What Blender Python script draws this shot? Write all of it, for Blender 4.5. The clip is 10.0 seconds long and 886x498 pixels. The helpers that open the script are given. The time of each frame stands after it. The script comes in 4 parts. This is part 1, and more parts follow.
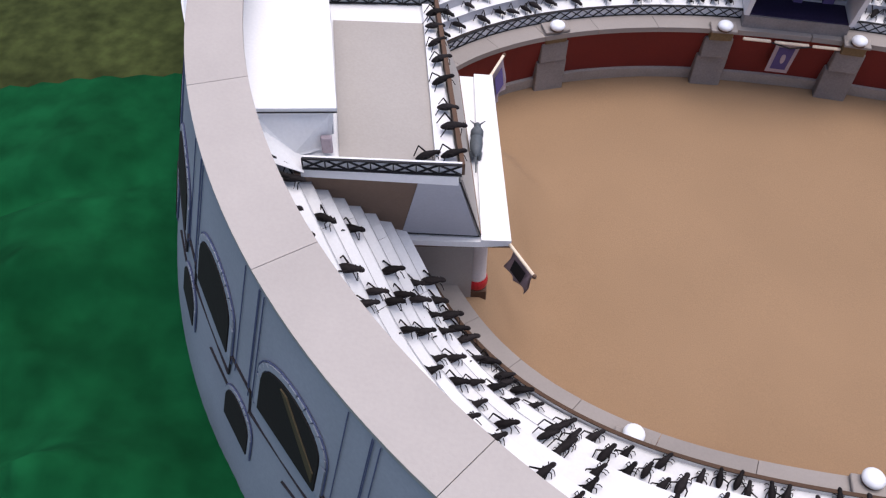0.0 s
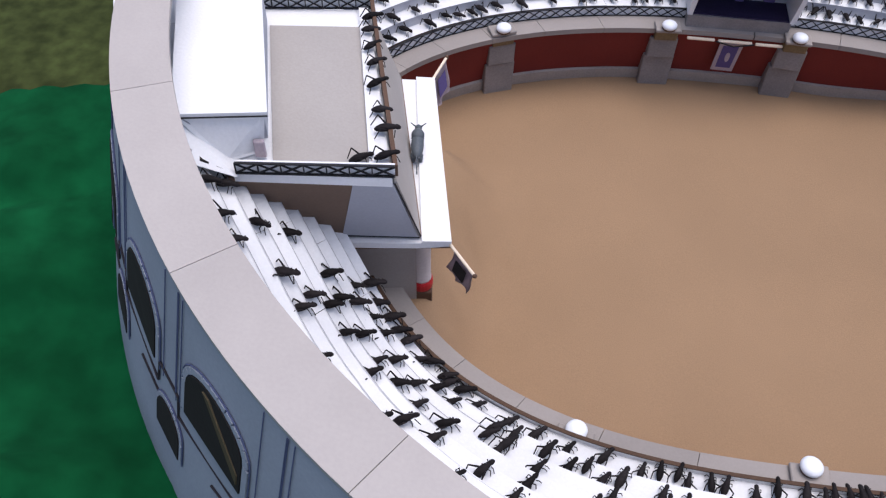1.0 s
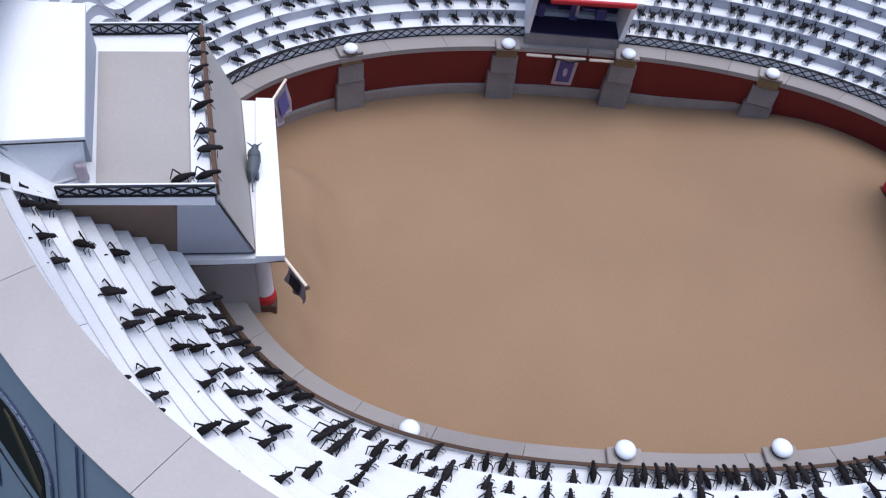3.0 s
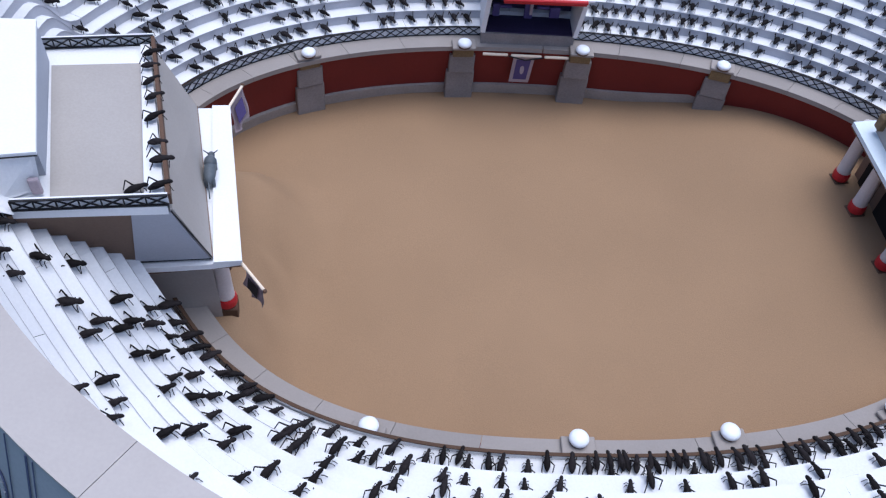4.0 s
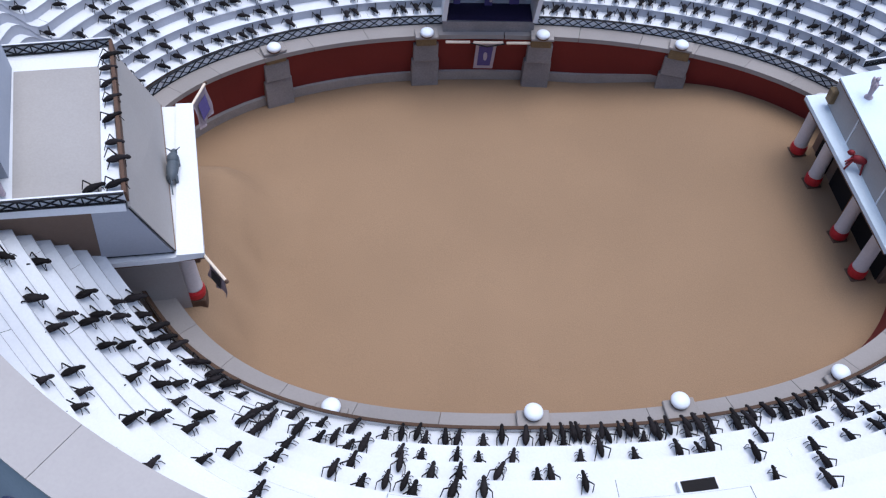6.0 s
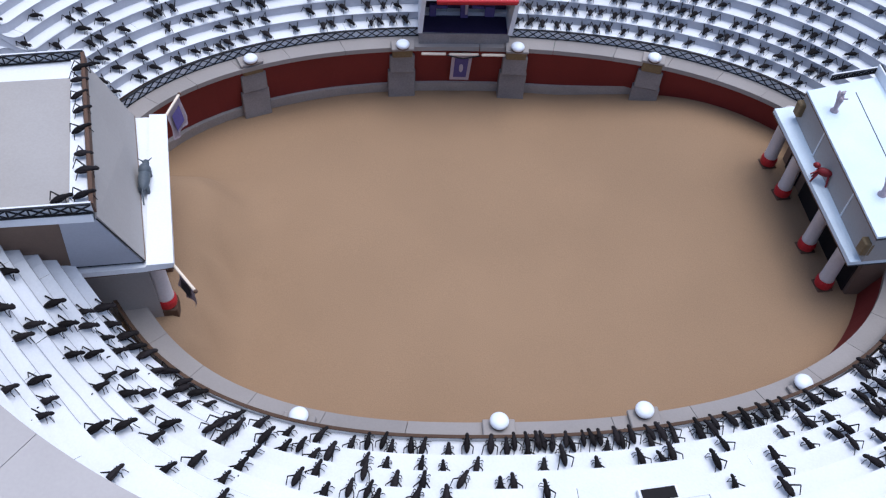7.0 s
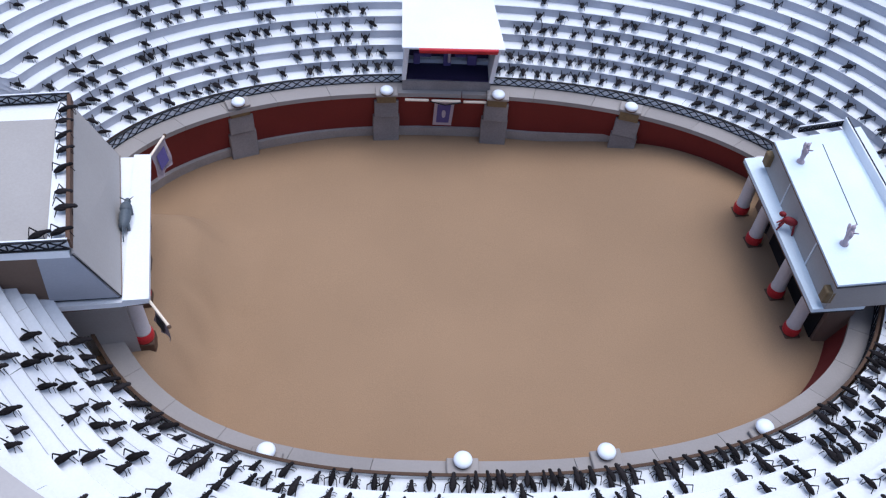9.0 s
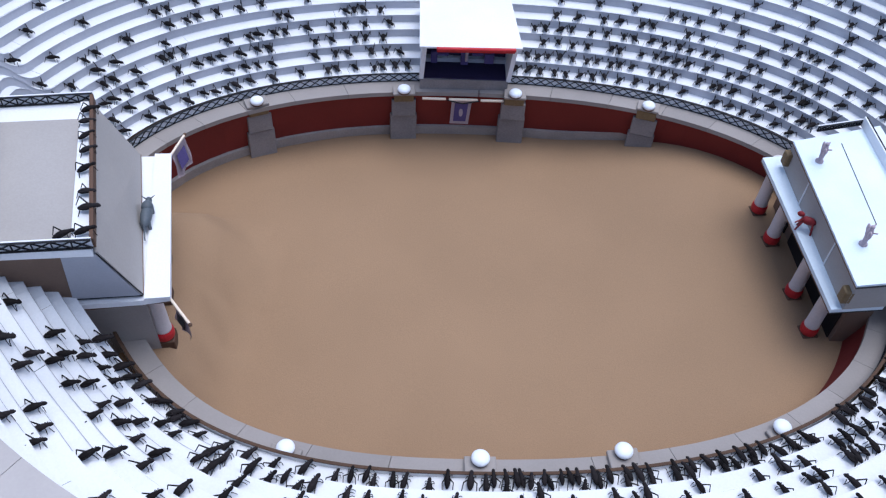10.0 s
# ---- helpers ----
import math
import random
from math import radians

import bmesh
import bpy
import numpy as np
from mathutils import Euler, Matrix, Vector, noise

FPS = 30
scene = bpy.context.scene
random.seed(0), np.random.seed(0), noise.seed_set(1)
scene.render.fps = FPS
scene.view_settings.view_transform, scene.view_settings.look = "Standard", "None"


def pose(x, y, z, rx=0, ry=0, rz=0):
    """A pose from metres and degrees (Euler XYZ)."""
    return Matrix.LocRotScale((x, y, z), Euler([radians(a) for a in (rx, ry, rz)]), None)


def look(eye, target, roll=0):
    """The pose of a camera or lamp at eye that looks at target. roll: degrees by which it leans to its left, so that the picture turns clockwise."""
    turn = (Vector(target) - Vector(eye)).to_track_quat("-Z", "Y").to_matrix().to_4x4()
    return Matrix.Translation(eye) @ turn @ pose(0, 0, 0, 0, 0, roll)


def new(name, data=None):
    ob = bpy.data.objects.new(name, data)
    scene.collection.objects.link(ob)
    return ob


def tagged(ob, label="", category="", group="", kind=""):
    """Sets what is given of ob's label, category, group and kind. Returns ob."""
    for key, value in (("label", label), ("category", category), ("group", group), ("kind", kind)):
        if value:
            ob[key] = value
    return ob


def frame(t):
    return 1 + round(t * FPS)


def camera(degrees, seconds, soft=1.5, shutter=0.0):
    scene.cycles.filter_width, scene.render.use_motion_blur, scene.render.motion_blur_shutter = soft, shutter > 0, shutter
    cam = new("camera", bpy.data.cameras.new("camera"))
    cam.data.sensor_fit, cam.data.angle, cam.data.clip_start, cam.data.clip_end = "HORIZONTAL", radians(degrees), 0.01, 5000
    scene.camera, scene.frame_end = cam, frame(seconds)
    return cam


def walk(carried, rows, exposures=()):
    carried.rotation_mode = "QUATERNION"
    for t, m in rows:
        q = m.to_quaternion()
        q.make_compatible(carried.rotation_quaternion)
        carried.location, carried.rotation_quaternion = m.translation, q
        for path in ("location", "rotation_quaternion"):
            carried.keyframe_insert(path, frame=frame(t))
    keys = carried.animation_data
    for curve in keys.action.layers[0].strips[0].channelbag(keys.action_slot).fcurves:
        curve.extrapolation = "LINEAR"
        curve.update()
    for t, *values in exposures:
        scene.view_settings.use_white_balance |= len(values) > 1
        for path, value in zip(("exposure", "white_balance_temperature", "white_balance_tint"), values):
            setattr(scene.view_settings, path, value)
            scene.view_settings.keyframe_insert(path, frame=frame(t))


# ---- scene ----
cam = camera(54.7, 10.0, soft=1.25)
PATH = [
    (0, (-0.2080, -0.4517, 0.5447), (-0.3932, 0.7808, -1.0195), 1.41),
    (0.5, (-0.1984, -0.4532, 0.5445), (-0.3633, 0.7868, -1.0161), 1.61),
    (1, (-0.1839, -0.4521, 0.5447), (-0.3223, 0.7999, -1.0088), 1.80),
    (1.5, (-0.1693, -0.4510, 0.5477), (-0.2814, 0.7979, -1.0104), 2.41),
    (2, (-0.1572, -0.4534, 0.5523), (-0.2193, 0.8112, -0.9959), 3.81),
    (2.5, (-0.1444, -0.4587, 0.5592), (-0.1365, 0.8153, -0.9824), 5.39),
    (3, (-0.1321, -0.4667, 0.5669), (-0.0675, 0.8281, -0.9560), 6.54),
    (4.5, (-0.1032, -0.4779, 0.5879), (0.0126, 0.7972, -0.9486), 5.38),
    (5, (-0.0952, -0.4857, 0.5923), (0.0219, 0.7813, -0.9508), 4.28),
    (6.5, (-0.0661, -0.4876, 0.6047), (0.0102, 0.7677, -0.9504), 3.34),
    (7, (-0.0579, -0.4901, 0.6084), (0.0409, 0.7802, -0.9332), 4.08),
    (7.5, (-0.0497, -0.4944, 0.6123), (0.0543, 0.7907, -0.9166), 4.72),
    (8, (-0.0420, -0.4985, 0.6173), (0.0897, 0.7962, -0.9014), 5.27),
    (8.5, (-0.0350, -0.5022, 0.6211), (0.1037, 0.8195, -0.8736), 5.99),
    (9, (-0.0322, -0.5015, 0.6230), (0.0521, 0.8414, -0.8567), 4.41),
    (9.5, (-0.0329, -0.5024, 0.6250), (0.0385, 0.8384, -0.8573), 4.00),
    (10, (-0.0357, -0.5018, 0.6270), (0.0170, 0.8339, -0.8606), 3.57),
]
walk(cam, [(t, look(eye, target, roll)) for t, eye, target, roll in PATH], [(0, 0.68, 6750, 16), (1, 0.63, 6500, 15), (2, 0.62, 6250, 14), (3, 0.61, 5950, 12), (4.5, 0.61, 5800, 11), (6.5, 0.60, 5800, 10), (10, 0.62, 5700, 10)])

# ---- light ----
world = bpy.data.worlds.new("world")
scene.world = world
world.use_nodes = True
wn = world.node_tree
sky = wn.nodes.new("ShaderNodeTexSky")
sky.sky_type, sky.sun_disc = "NISHITA", False
sky.sun_elevation, sky.sun_rotation = radians(78), radians(60)
sky.air_density, sky.dust_density = 1.0, 3.0
wn.links.new(sky.outputs["Color"], wn.nodes["Background"].inputs["Color"])
wn.nodes["Background"].inputs["Strength"].default_value = 0.135
sun_data = bpy.data.lights.new("sun", "SUN")
sun_data.energy, sun_data.angle, sun_data.color = 1.25, radians(48), (0.97, 0.985, 1.0)
sun = new("sun", sun_data)
sun.matrix_world = look((0.45, 0.25, 3.0), (0, 0, 0))


# ---- materials ----
def material(name, colour, rough=0.8, grain=60.0, vary=0.12, bump=0.15, metal=0.0, blotch=6.0, blotch_vary=0.10, per_piece=0.0):
    """A painted-card style surface: two scales of variation, fine relief."""
    m = bpy.data.materials.new(name)
    m.use_nodes = True
    nt = m.node_tree
    bs = nt.nodes["Principled BSDF"]
    bs.inputs["Roughness"].default_value = rough
    bs.inputs["Metallic"].default_value = metal
    bs.inputs["Specular IOR Level"].default_value = 0.3
    co = nt.nodes.new("ShaderNodeTexCoord")
    geo = nt.nodes.new("ShaderNodeNewGeometry")
    fine = nt.nodes.new("ShaderNodeTexNoise")
    fine.inputs["Scale"].default_value, fine.inputs["Detail"].default_value = grain * 10, 6
    broad = nt.nodes.new("ShaderNodeTexNoise")
    broad.inputs["Scale"].default_value, broad.inputs["Detail"].default_value = blotch * 3, 4
    nt.links.new(geo.outputs["Position"], fine.inputs["Vector"])
    nt.links.new(geo.outputs["Position"], broad.inputs["Vector"])
    last = None
    for tex, amount in ((fine, vary), (broad, blotch_vary)):
        ramp = nt.nodes.new("ShaderNodeMapRange")
        ramp.inputs["From Min"].default_value, ramp.inputs["From Max"].default_value = 0.3, 0.7
        ramp.inputs["To Min"].default_value, ramp.inputs["To Max"].default_value = 1 - amount, 1 + amount * 0.5
        nt.links.new(tex.outputs["Fac"], ramp.inputs["Value"])
        if last is None:
            last = ramp.outputs["Result"]
        else:
            mul = nt.nodes.new("ShaderNodeMath")
            mul.operation = "MULTIPLY"
            nt.links.new(last, mul.inputs[0]), nt.links.new(ramp.outputs["Result"], mul.inputs[1])
            last = mul.outputs[0]
    if per_piece:
        info = nt.nodes.new("ShaderNodeObjectInfo")
        ramp = nt.nodes.new("ShaderNodeMapRange")
        ramp.inputs["To Min"].default_value, ramp.inputs["To Max"].default_value = 1 - per_piece, 1 + per_piece
        nt.links.new(info.outputs["Random"], ramp.inputs["Value"])
        mul = nt.nodes.new("ShaderNodeMath")
        mul.operation = "MULTIPLY"
        nt.links.new(last, mul.inputs[0]), nt.links.new(ramp.outputs["Result"], mul.inputs[1])
        last = mul.outputs[0]
    mix = nt.nodes.new("ShaderNodeVectorMath")
    mix.operation = "SCALE"
    mix.inputs[0].default_value = colour
    nt.links.new(last, mix.inputs["Scale"])
    nt.links.new(mix.outputs["Vector"], bs.inputs["Base Color"])
    if bump:
        b = nt.nodes.new("ShaderNodeBump")
        b.inputs["Strength"].default_value, b.inputs["Distance"].default_value = bump, 0.0006
        nt.links.new(fine.outputs["Fac"], b.inputs["Height"])
        nt.links.new(b.outputs["Normal"], bs.inputs["Normal"])
    return m


WHITE = material("white_card", (0.73, 0.735, 0.75), 0.7, vary=0.04, blotch_vary=0.05)
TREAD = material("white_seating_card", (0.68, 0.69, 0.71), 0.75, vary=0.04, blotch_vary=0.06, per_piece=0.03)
# white seating card again, darkened for the shade on the upright faces
RISER_SHADE = material("shaded_white_card", (0.47, 0.475, 0.515), 0.8, vary=0.05, blotch_vary=0.08)
GREY = material("warm_grey_card", (0.355, 0.328, 0.305), 0.85, vary=0.05, blotch_vary=0.06)
LEDGE = material("grey_ledge_card", (0.275, 0.248, 0.232), 0.85, vary=0.04, blotch_vary=0.10, per_piece=0.05)
RIM = material("warm_grey_rim_card", (0.40, 0.365, 0.343), 0.8, vary=0.03, blotch_vary=0.08, per_piece=0.04)
# card on sides turned from the sun: cool shade is in the colour
SHADED_CARD = material("shaded_blue_grey_card", (0.40, 0.415, 0.465), 0.8, vary=0.05, blotch_vary=0.07)
FACADE = material("painted_facade_card", (0.27, 0.295, 0.345), 0.75, vary=0.06, blotch_vary=0.12, per_piece=0.03)
FACADE_LINE = material("blue_ink", (0.075, 0.09, 0.17), 0.7)
BROWN = material("brown_card", (0.185, 0.125, 0.092), 0.85, vary=0.08, blotch_vary=0.1)
DARKBROWN = material("dark_brown_rail", (0.10, 0.055, 0.035), 0.7)
RAILBROWN = material("mid_brown_card", (0.075, 0.042, 0.026), 0.8, vary=0.15)
SAND = material("sand", (0.285, 0.183, 0.107), 0.95, grain=120, vary=0.10, bump=0.5, blotch=3.0, blotch_vary=0.07)
RED = material("dull_red_card", (0.165, 0.021, 0.018), 0.7, vary=0.08, blotch_vary=0.10)
BRIGHT_RED = material("bright_red_paint", (0.47, 0.022, 0.028), 0.5, vary=0.05)
STONE = material("grey_stone_card", (0.235, 0.215, 0.21), 0.85, vary=0.14, blotch=14, blotch_vary=0.12, per_piece=0.06)
PLINTH = material("pale_stone_plinth", (0.33, 0.295, 0.27), 0.85, vary=0.12, blotch=14, blotch_vary=0.12)
GOLD = material("ochre_block", (0.19, 0.13, 0.065), 0.6, vary=0.2)
BLACK = material("black_ink", (0.012, 0.012, 0.015), 0.6, vary=0.1)
INSECT = material("black_insect", (0.0150, 0.0125, 0.0135), 0.75, vary=0.3, blotch_vary=0.2, per_piece=0.5)
GLOBE = material("white_globe", (0.74, 0.77, 0.82), 0.25, vary=0.01, blotch_vary=0.02, bump=0)
BULL = material("slate_grey_plastic", (0.085, 0.10, 0.115), 0.55, vary=0.15)
COLUMN = material("white_plaster_column", (0.62, 0.58, 0.57), 0.75, vary=0.06)
DARK = material("dark_opening", (0.012, 0.010, 0.010), 0.9)
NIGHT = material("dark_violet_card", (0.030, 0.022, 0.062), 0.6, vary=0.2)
VIOLET = material("violet_print", (0.09, 0.07, 0.20), 0.7)
CREAM = material("cream_strip", (0.75, 0.63, 0.50), 0.6, vary=0.05)
CLOTH = material("green_cloth", (0.0035, 0.080, 0.027), 1.0, grain=5, vary=0.30, bump=0.6, blotch=2.2, blotch_vary=0.45)
FLOORMAT = material("olive_floor", (0.036, 0.047, 0.014), 0.95, grain=6, vary=0.4, blotch=2.5, blotch_vary=0.6)
INKBROWN = material("dark_ink_strip", (0.022, 0.018, 0.022), 0.8)
EDGE = material("grey_cut_edge", (0.30, 0.30, 0.32), 0.85)
TAN = material("tan_card", (0.07, 0.055, 0.03), 0.8)
LILAC = material("lilac_figure", (0.40, 0.33, 0.36), 0.6)
ROOFBLUE = material("white_blue_card", (0.66, 0.74, 0.80), 0.7, vary=0.04)

for m, gloss in ((INSECT, 0.12), (CLOTH, 0.04), (FLOORMAT, 0.1), (TREAD, 0.2)):
    m.node_tree.nodes["Principled BSDF"].inputs["Specular IOR Level"].default_value = gloss


# ---- mesh helpers ----
def part(name, bm, mat, parent=None, label="", smooth=False):
    me = bpy.data.meshes.new(name)
    bmesh.ops.recalc_face_normals(bm, faces=bm.faces)
    if smooth:
        for f in bm.faces:
            f.smooth = True
    bm.to_mesh(me)
    bm.free()
    me.materials.append(mat)
    ob = new(name, me)
    ob.parent = parent
    if label:
        tagged(ob, label)
    return ob


def thing(name, label, category, group="", kind="", at=(0, 0, 0), turn=0.0):
    ob = new(name)
    ob.empty_display_size = 0.01
    ob.matrix_world = pose(*at, 0, 0, turn)
    return tagged(ob, label, category, group, kind)


def box(size, at=(0, 0, 0), turn=0.0, bevel=0.0, bm=None, taper=1.0):
    bm = bm or bmesh.new()
    made = bmesh.ops.create_cube(bm, size=1)["verts"]
    for v in made:
        k = taper if v.co.z > 0 else 1.0
        v.co = Vector((v.co.x * size[0] * k, v.co.y * size[1] * k, v.co.z * size[2]))
    if bevel:
        edges = list({e for v in made for e in v.link_edges})
        bmesh.ops.bevel(bm, geom=edges, offset=bevel, segments=1, affect="EDGES")
        made = bm.verts[:] if len(bm.verts) <= 24 else made
    bmesh.ops.transform(bm, matrix=pose(*at, 0, 0, turn), verts=made)
    return bm


def prism(corners, z0, z1, bm=None, top=None):
    """A slab over a polygon; top: its upper corners, where they differ; z1 may be a list."""
    bm = bm or bmesh.new()
    top = top or corners
    zs = z1 if isinstance(z1, (list, tuple)) else [z1] * len(top)
    zb = z0 if isinstance(z0, (list, tuple)) else [z0] * len(top)
    lo = [bm.verts.new((x, y, z)) for (x, y), z in zip(corners, zb)]
    hi = [bm.verts.new((x, y, z)) for (x, y), z in zip(top, zs)]
    n = len(lo)
    bm.faces.new(lo[::-1]), bm.faces.new(hi)
    for i in range(n):
        bm.faces.new((lo[i], lo[(i + 1) % n], hi[(i + 1) % n], hi[i]))
    return bm


def rod(a, b, r, sides=8, bm=None, r2=None):
    bm = bm or bmesh.new()
    a, b = Vector(a), Vector(b)
    d = b - a
    m = Matrix.Translation((a + b) / 2) @ d.to_track_quat("Z", "Y").to_matrix().to_4x4()
    bmesh.ops.create_cone(bm, cap_ends=True, segments=sides, radius1=r, radius2=r if r2 is None else r2, depth=d.length, matrix=m)
    return bm


def ball(at, r, scale=(1, 1, 1), bm=None, turn=(0, 0, 0), u=10, v=7):
    bm = bm or bmesh.new()
    bmesh.ops.create_uvsphere(bm, u_segments=u, v_segments=v, radius=r, matrix=pose(*at, *turn) @ Matrix.Diagonal((*scale, 1)))
    return bm


def turned(profile, at=(0, 0, 0), sides=24, bm=None):
    """A turned body from (radius, height) pairs."""
    bm = bm or bmesh.new()
    rings = [[bm.verts.new((at[0] + r * math.cos(2 * math.pi * i / sides), at[1] + r * math.sin(2 * math.pi * i / sides), at[2] + z)) for i in range(sides)] for r, z in profile]
    for p, q in zip(rings, rings[1:]):
        for i in range(sides):
            bm.faces.new((p[i], p[(i + 1) % sides], q[(i + 1) % sides], q[i]))
    bm.faces.new(rings[0][::-1]), bm.faces.new(rings[-1])
    return bm


# ---- the oval plan ----
CX, CY, POWER = 0.02, 0.010, 2.3


def oval(a, b_far, b_near, ang, power=POWER):
    """A point of a rounded oval about the arena's middle."""
    c, s = math.cos(ang), math.sin(ang)
    b = b_far if s > 0 else b_near
    return (CX + a * math.copysign(abs(c) ** (2 / power), c), CY + b * math.copysign(abs(s) ** (2 / power), s))


def pinch(t):
    """How much tighter the near half of the oval turns at its two ends."""
    u = min(1.0, max(0.0, -math.sin(t) / 0.35))
    return (0.023 if math.cos(t) < 0 else 0.010) * u * u * (3 - 2 * u)


def bulge(t):
    """The near end beside the pavilion: the rim turns in first, then out."""
    d = math.degrees(t) % 360
    knots = ((150, 0.0), (190, -0.008), (208, -0.013), (217, -0.008), (230, 0.001), (240, 0.005), (252, 0.006), (270, 0.002), (286, 0.0), (360, 0.0))
    total = 0.0
    for k in range(-3, 4):
        e = min(359.9, max(150.0, d + 2.2 * k))
        for (a, u), (b, v) in zip(knots, knots[1:]):
            if a <= e < b:
                total += u + (v - u) * (e - a) / (b - a)
    return total / 7


def rim_at(off, ang):
    """The wall's inner edge, moved outwards by off."""
    off += bulge(ang)
    return oval(0.345 - pinch(ang) + off, 0.212 + off, 0.210 + off, ang)


def ring(curve_a, z_a, curve_b, z_b, start=0.0, end=2 * math.pi, n=160, bm=None):
    """A strip between two curves; closed when it goes all the way round."""
    bm = bm or bmesh.new()
    full = abs(end - start - 2 * math.pi) < 1e-6
    count = n if full else n + 1
    angs = [start + (end - start) * i / n for i in range(count)]
    A = [bm.verts.new((*curve_a(t), z_a)) for t in angs]
    B = [bm.verts.new((*curve_b(t), z_b)) for t in angs]
    for i in range(n):
        j = (i + 1) % count
        bm.faces.new((A[i], A[j], B[j], B[i]))
    return bm


def solid_ring(section, start=0.0, end=2 * math.pi, n=160):
    """A body swept round the oval: section is a closed list of (curve, z)."""
    bm = bmesh.new()
    full = abs(end - start - 2 * math.pi) < 1e-6
    count = n if full else n + 1
    angs = [start + (end - start) * i / n for i in range(count)]
    loops = [[bm.verts.new((*c(t), z(t) if callable(z) else z)) for c, z in section] for t in angs]
    k = len(section)
    for i in range(n):
        p, q = loops[i], loops[(i + 1) % count]
        for j in range(k):
            bm.faces.new((p[j], p[(j + 1) % k], q[(j + 1) % k], q[j]))
    if not full:
        bm.faces.new(loops[0][::-1]), bm.faces.new(loops[-1])
    return bm


def rimc(off):
    return lambda t: rim_at(off, t)


def foot(off):
    """The wall's foot, which stands back under the far ledge and forward at the gate end."""
    def at(t):
        x, y = rim_at(off, t)
        return (CX + (x - CX) * (1.0 - 0.070 * min(1.0, max(0.0, (0.10 - y) / 0.10)) if x > CX else 1.0), y + 0.012)
    return at


RIM_Z = 0.068


def rise(x, y=0.0):
    """The sand bed curls up a little under the two buildings."""
    if x > 0:
        u = min(1.0, max(0.0, (x - 0.09) / 0.20))
        return 0.032 * u * u * (3 - 2 * u)
    u = min(1.0, max(0.0, (-0.198 - x) / 0.03)) * min(1.0, max(0.0, (0.10 - y) / 0.06))
    return 0.054 * u * u * (3 - 2 * u)


def over(h):
    """A height above the sand at the wall's foot."""
    def at(t):
        x, y = rim_at(0.0, t)
        return h + (rise(x, y) * min(1.0, max(0.0, y / 0.06)) if x > 0 else 0.0)
    return at


# ---- cloth and floor ----
def cloth():
    n, x0, y0, size = 300, -1.25, -1.15, 2.1
    bm = bmesh.new()
    grid = []
    for i in range(n + 1):
        row = []
        for j in range(n + 1):
            x, y = x0 + size * i / n, y0 + size * j / n
            away = max(0.0, min(1.0, ((abs(x - CX) / 0.46) ** 2 + (abs(y - CY) / 0.45) ** 2 - 0.80) / 0.12))
            ridge = 1 - abs(noise.noise((x * 2.6 + y * 1.1, y * 3.6 - x * 0.9, 5.0))) * 2.2
            fold = 0.055 * max(0.0, ridge) ** 5 + 0.030 * noise.noise((x * 3.0, y * 2.6, 0.3)) + 0.010 * noise.noise((x * 11, y * 8, 2.0)) + 0.0015 * noise.noise((x * 40, y * 36, 9.0))
            tuck = y + 0.198 - 0.70 * (x + 0.456) + 0.006 * noise.noise((x * 9, y * 9, 4.0))
            dip = y + 0.122 - 0.55 * (x + 0.50) + 0.012 * noise.noise((x * 7, y * 7, 7.0))
            fold += 0.011 * math.tanh(tuck / 0.009) - 0.016 * math.exp(-(dip / 0.014) ** 2)
            fold += 0.007 * noise.noise((x * 26 + y * 12, y * 5 - x * 2, 3.0)) * min(1.0, max(0.0, tuck / 0.02))
            hem = -0.004 + 0.24 * (x + 0.5) + 0.004 * math.sin(x * 23)
            clear = min(1.0, max(0.0, (math.hypot((x - CX) / 0.47, (y - CY) / 0.47) - 1.0) / 0.16))
            if x < -0.34:
                clear *= min(1.0, max(0.2, abs(y - hem) / 0.08))
            pleat = 1 - abs(noise.noise((x * 5.5 - y * 3.0, y * 6.0 + x * 4.0, 8.0))) * 2.6
            fold = fold * (0.12 + 0.88 * clear) + 0.020 * max(0.0, pleat) ** 4 * clear
            z = -0.006 + away * (0.130 + fold)
            if x < -0.34 and y > hem:
                z = max(-0.04, z - 2.0 * (y - hem))
                y = hem + 0.02 * (y - hem)
            row.append(bm.verts.new((x, y, z)))
        grid.append(row)
    for i in range(n):
        for j in range(n):
            if grid[i][j].co.z > -0.039:
                bm.faces.new((grid[i][j], grid[i + 1][j], grid[i + 1][j + 1], grid[i][j + 1]))
    ob = part("tablecloth", bm, CLOTH, None, smooth=True)
    return tagged(ob, "rumpled dark green cloth spread round the model", "cloth")


bm = bmesh.new()
bmesh.ops.create_grid(bm, x_segments=60, y_segments=60, size=20)
for v in bm.verts:
    v.co.z = -0.05 + 0.03 * noise.noise(v.co * 2.2)
tagged(part("floor", bm, FLOORMAT, smooth=True), "mottled olive brown floor beyond the cloth", "floor", kind="structure")
cloth()

# ---- sand ----
bm = bmesh.new()
rings_n, around = 14, 120
prev = None
mid = bm.verts.new((CX, CY, 0))
for r in range(1, rings_n + 1):
    k = r / rings_n
    loop = []
    for i in range(around):
        x, y = rim_at(0.03, 2 * math.pi * i / around)
        x, y = CX + (x - CX) * k, CY + (y - CY) * k
        loop.append(bm.verts.new((x, y, rise(x, y) + 0.0012 * noise.noise((x * 14, y * 14, 0)))))
    for i in range(around):
        j = (i + 1) % around
        if prev is None:
            bm.faces.new((mid, loop[i], loop[j]))
        else:
            bm.faces.new((prev[i], loop[i], loop[j], prev[j]))
    prev = loop
tagged(part("sand_floor", bm, SAND, smooth=True), "smooth ochre sand floor of the arena", "sand", kind="structure")

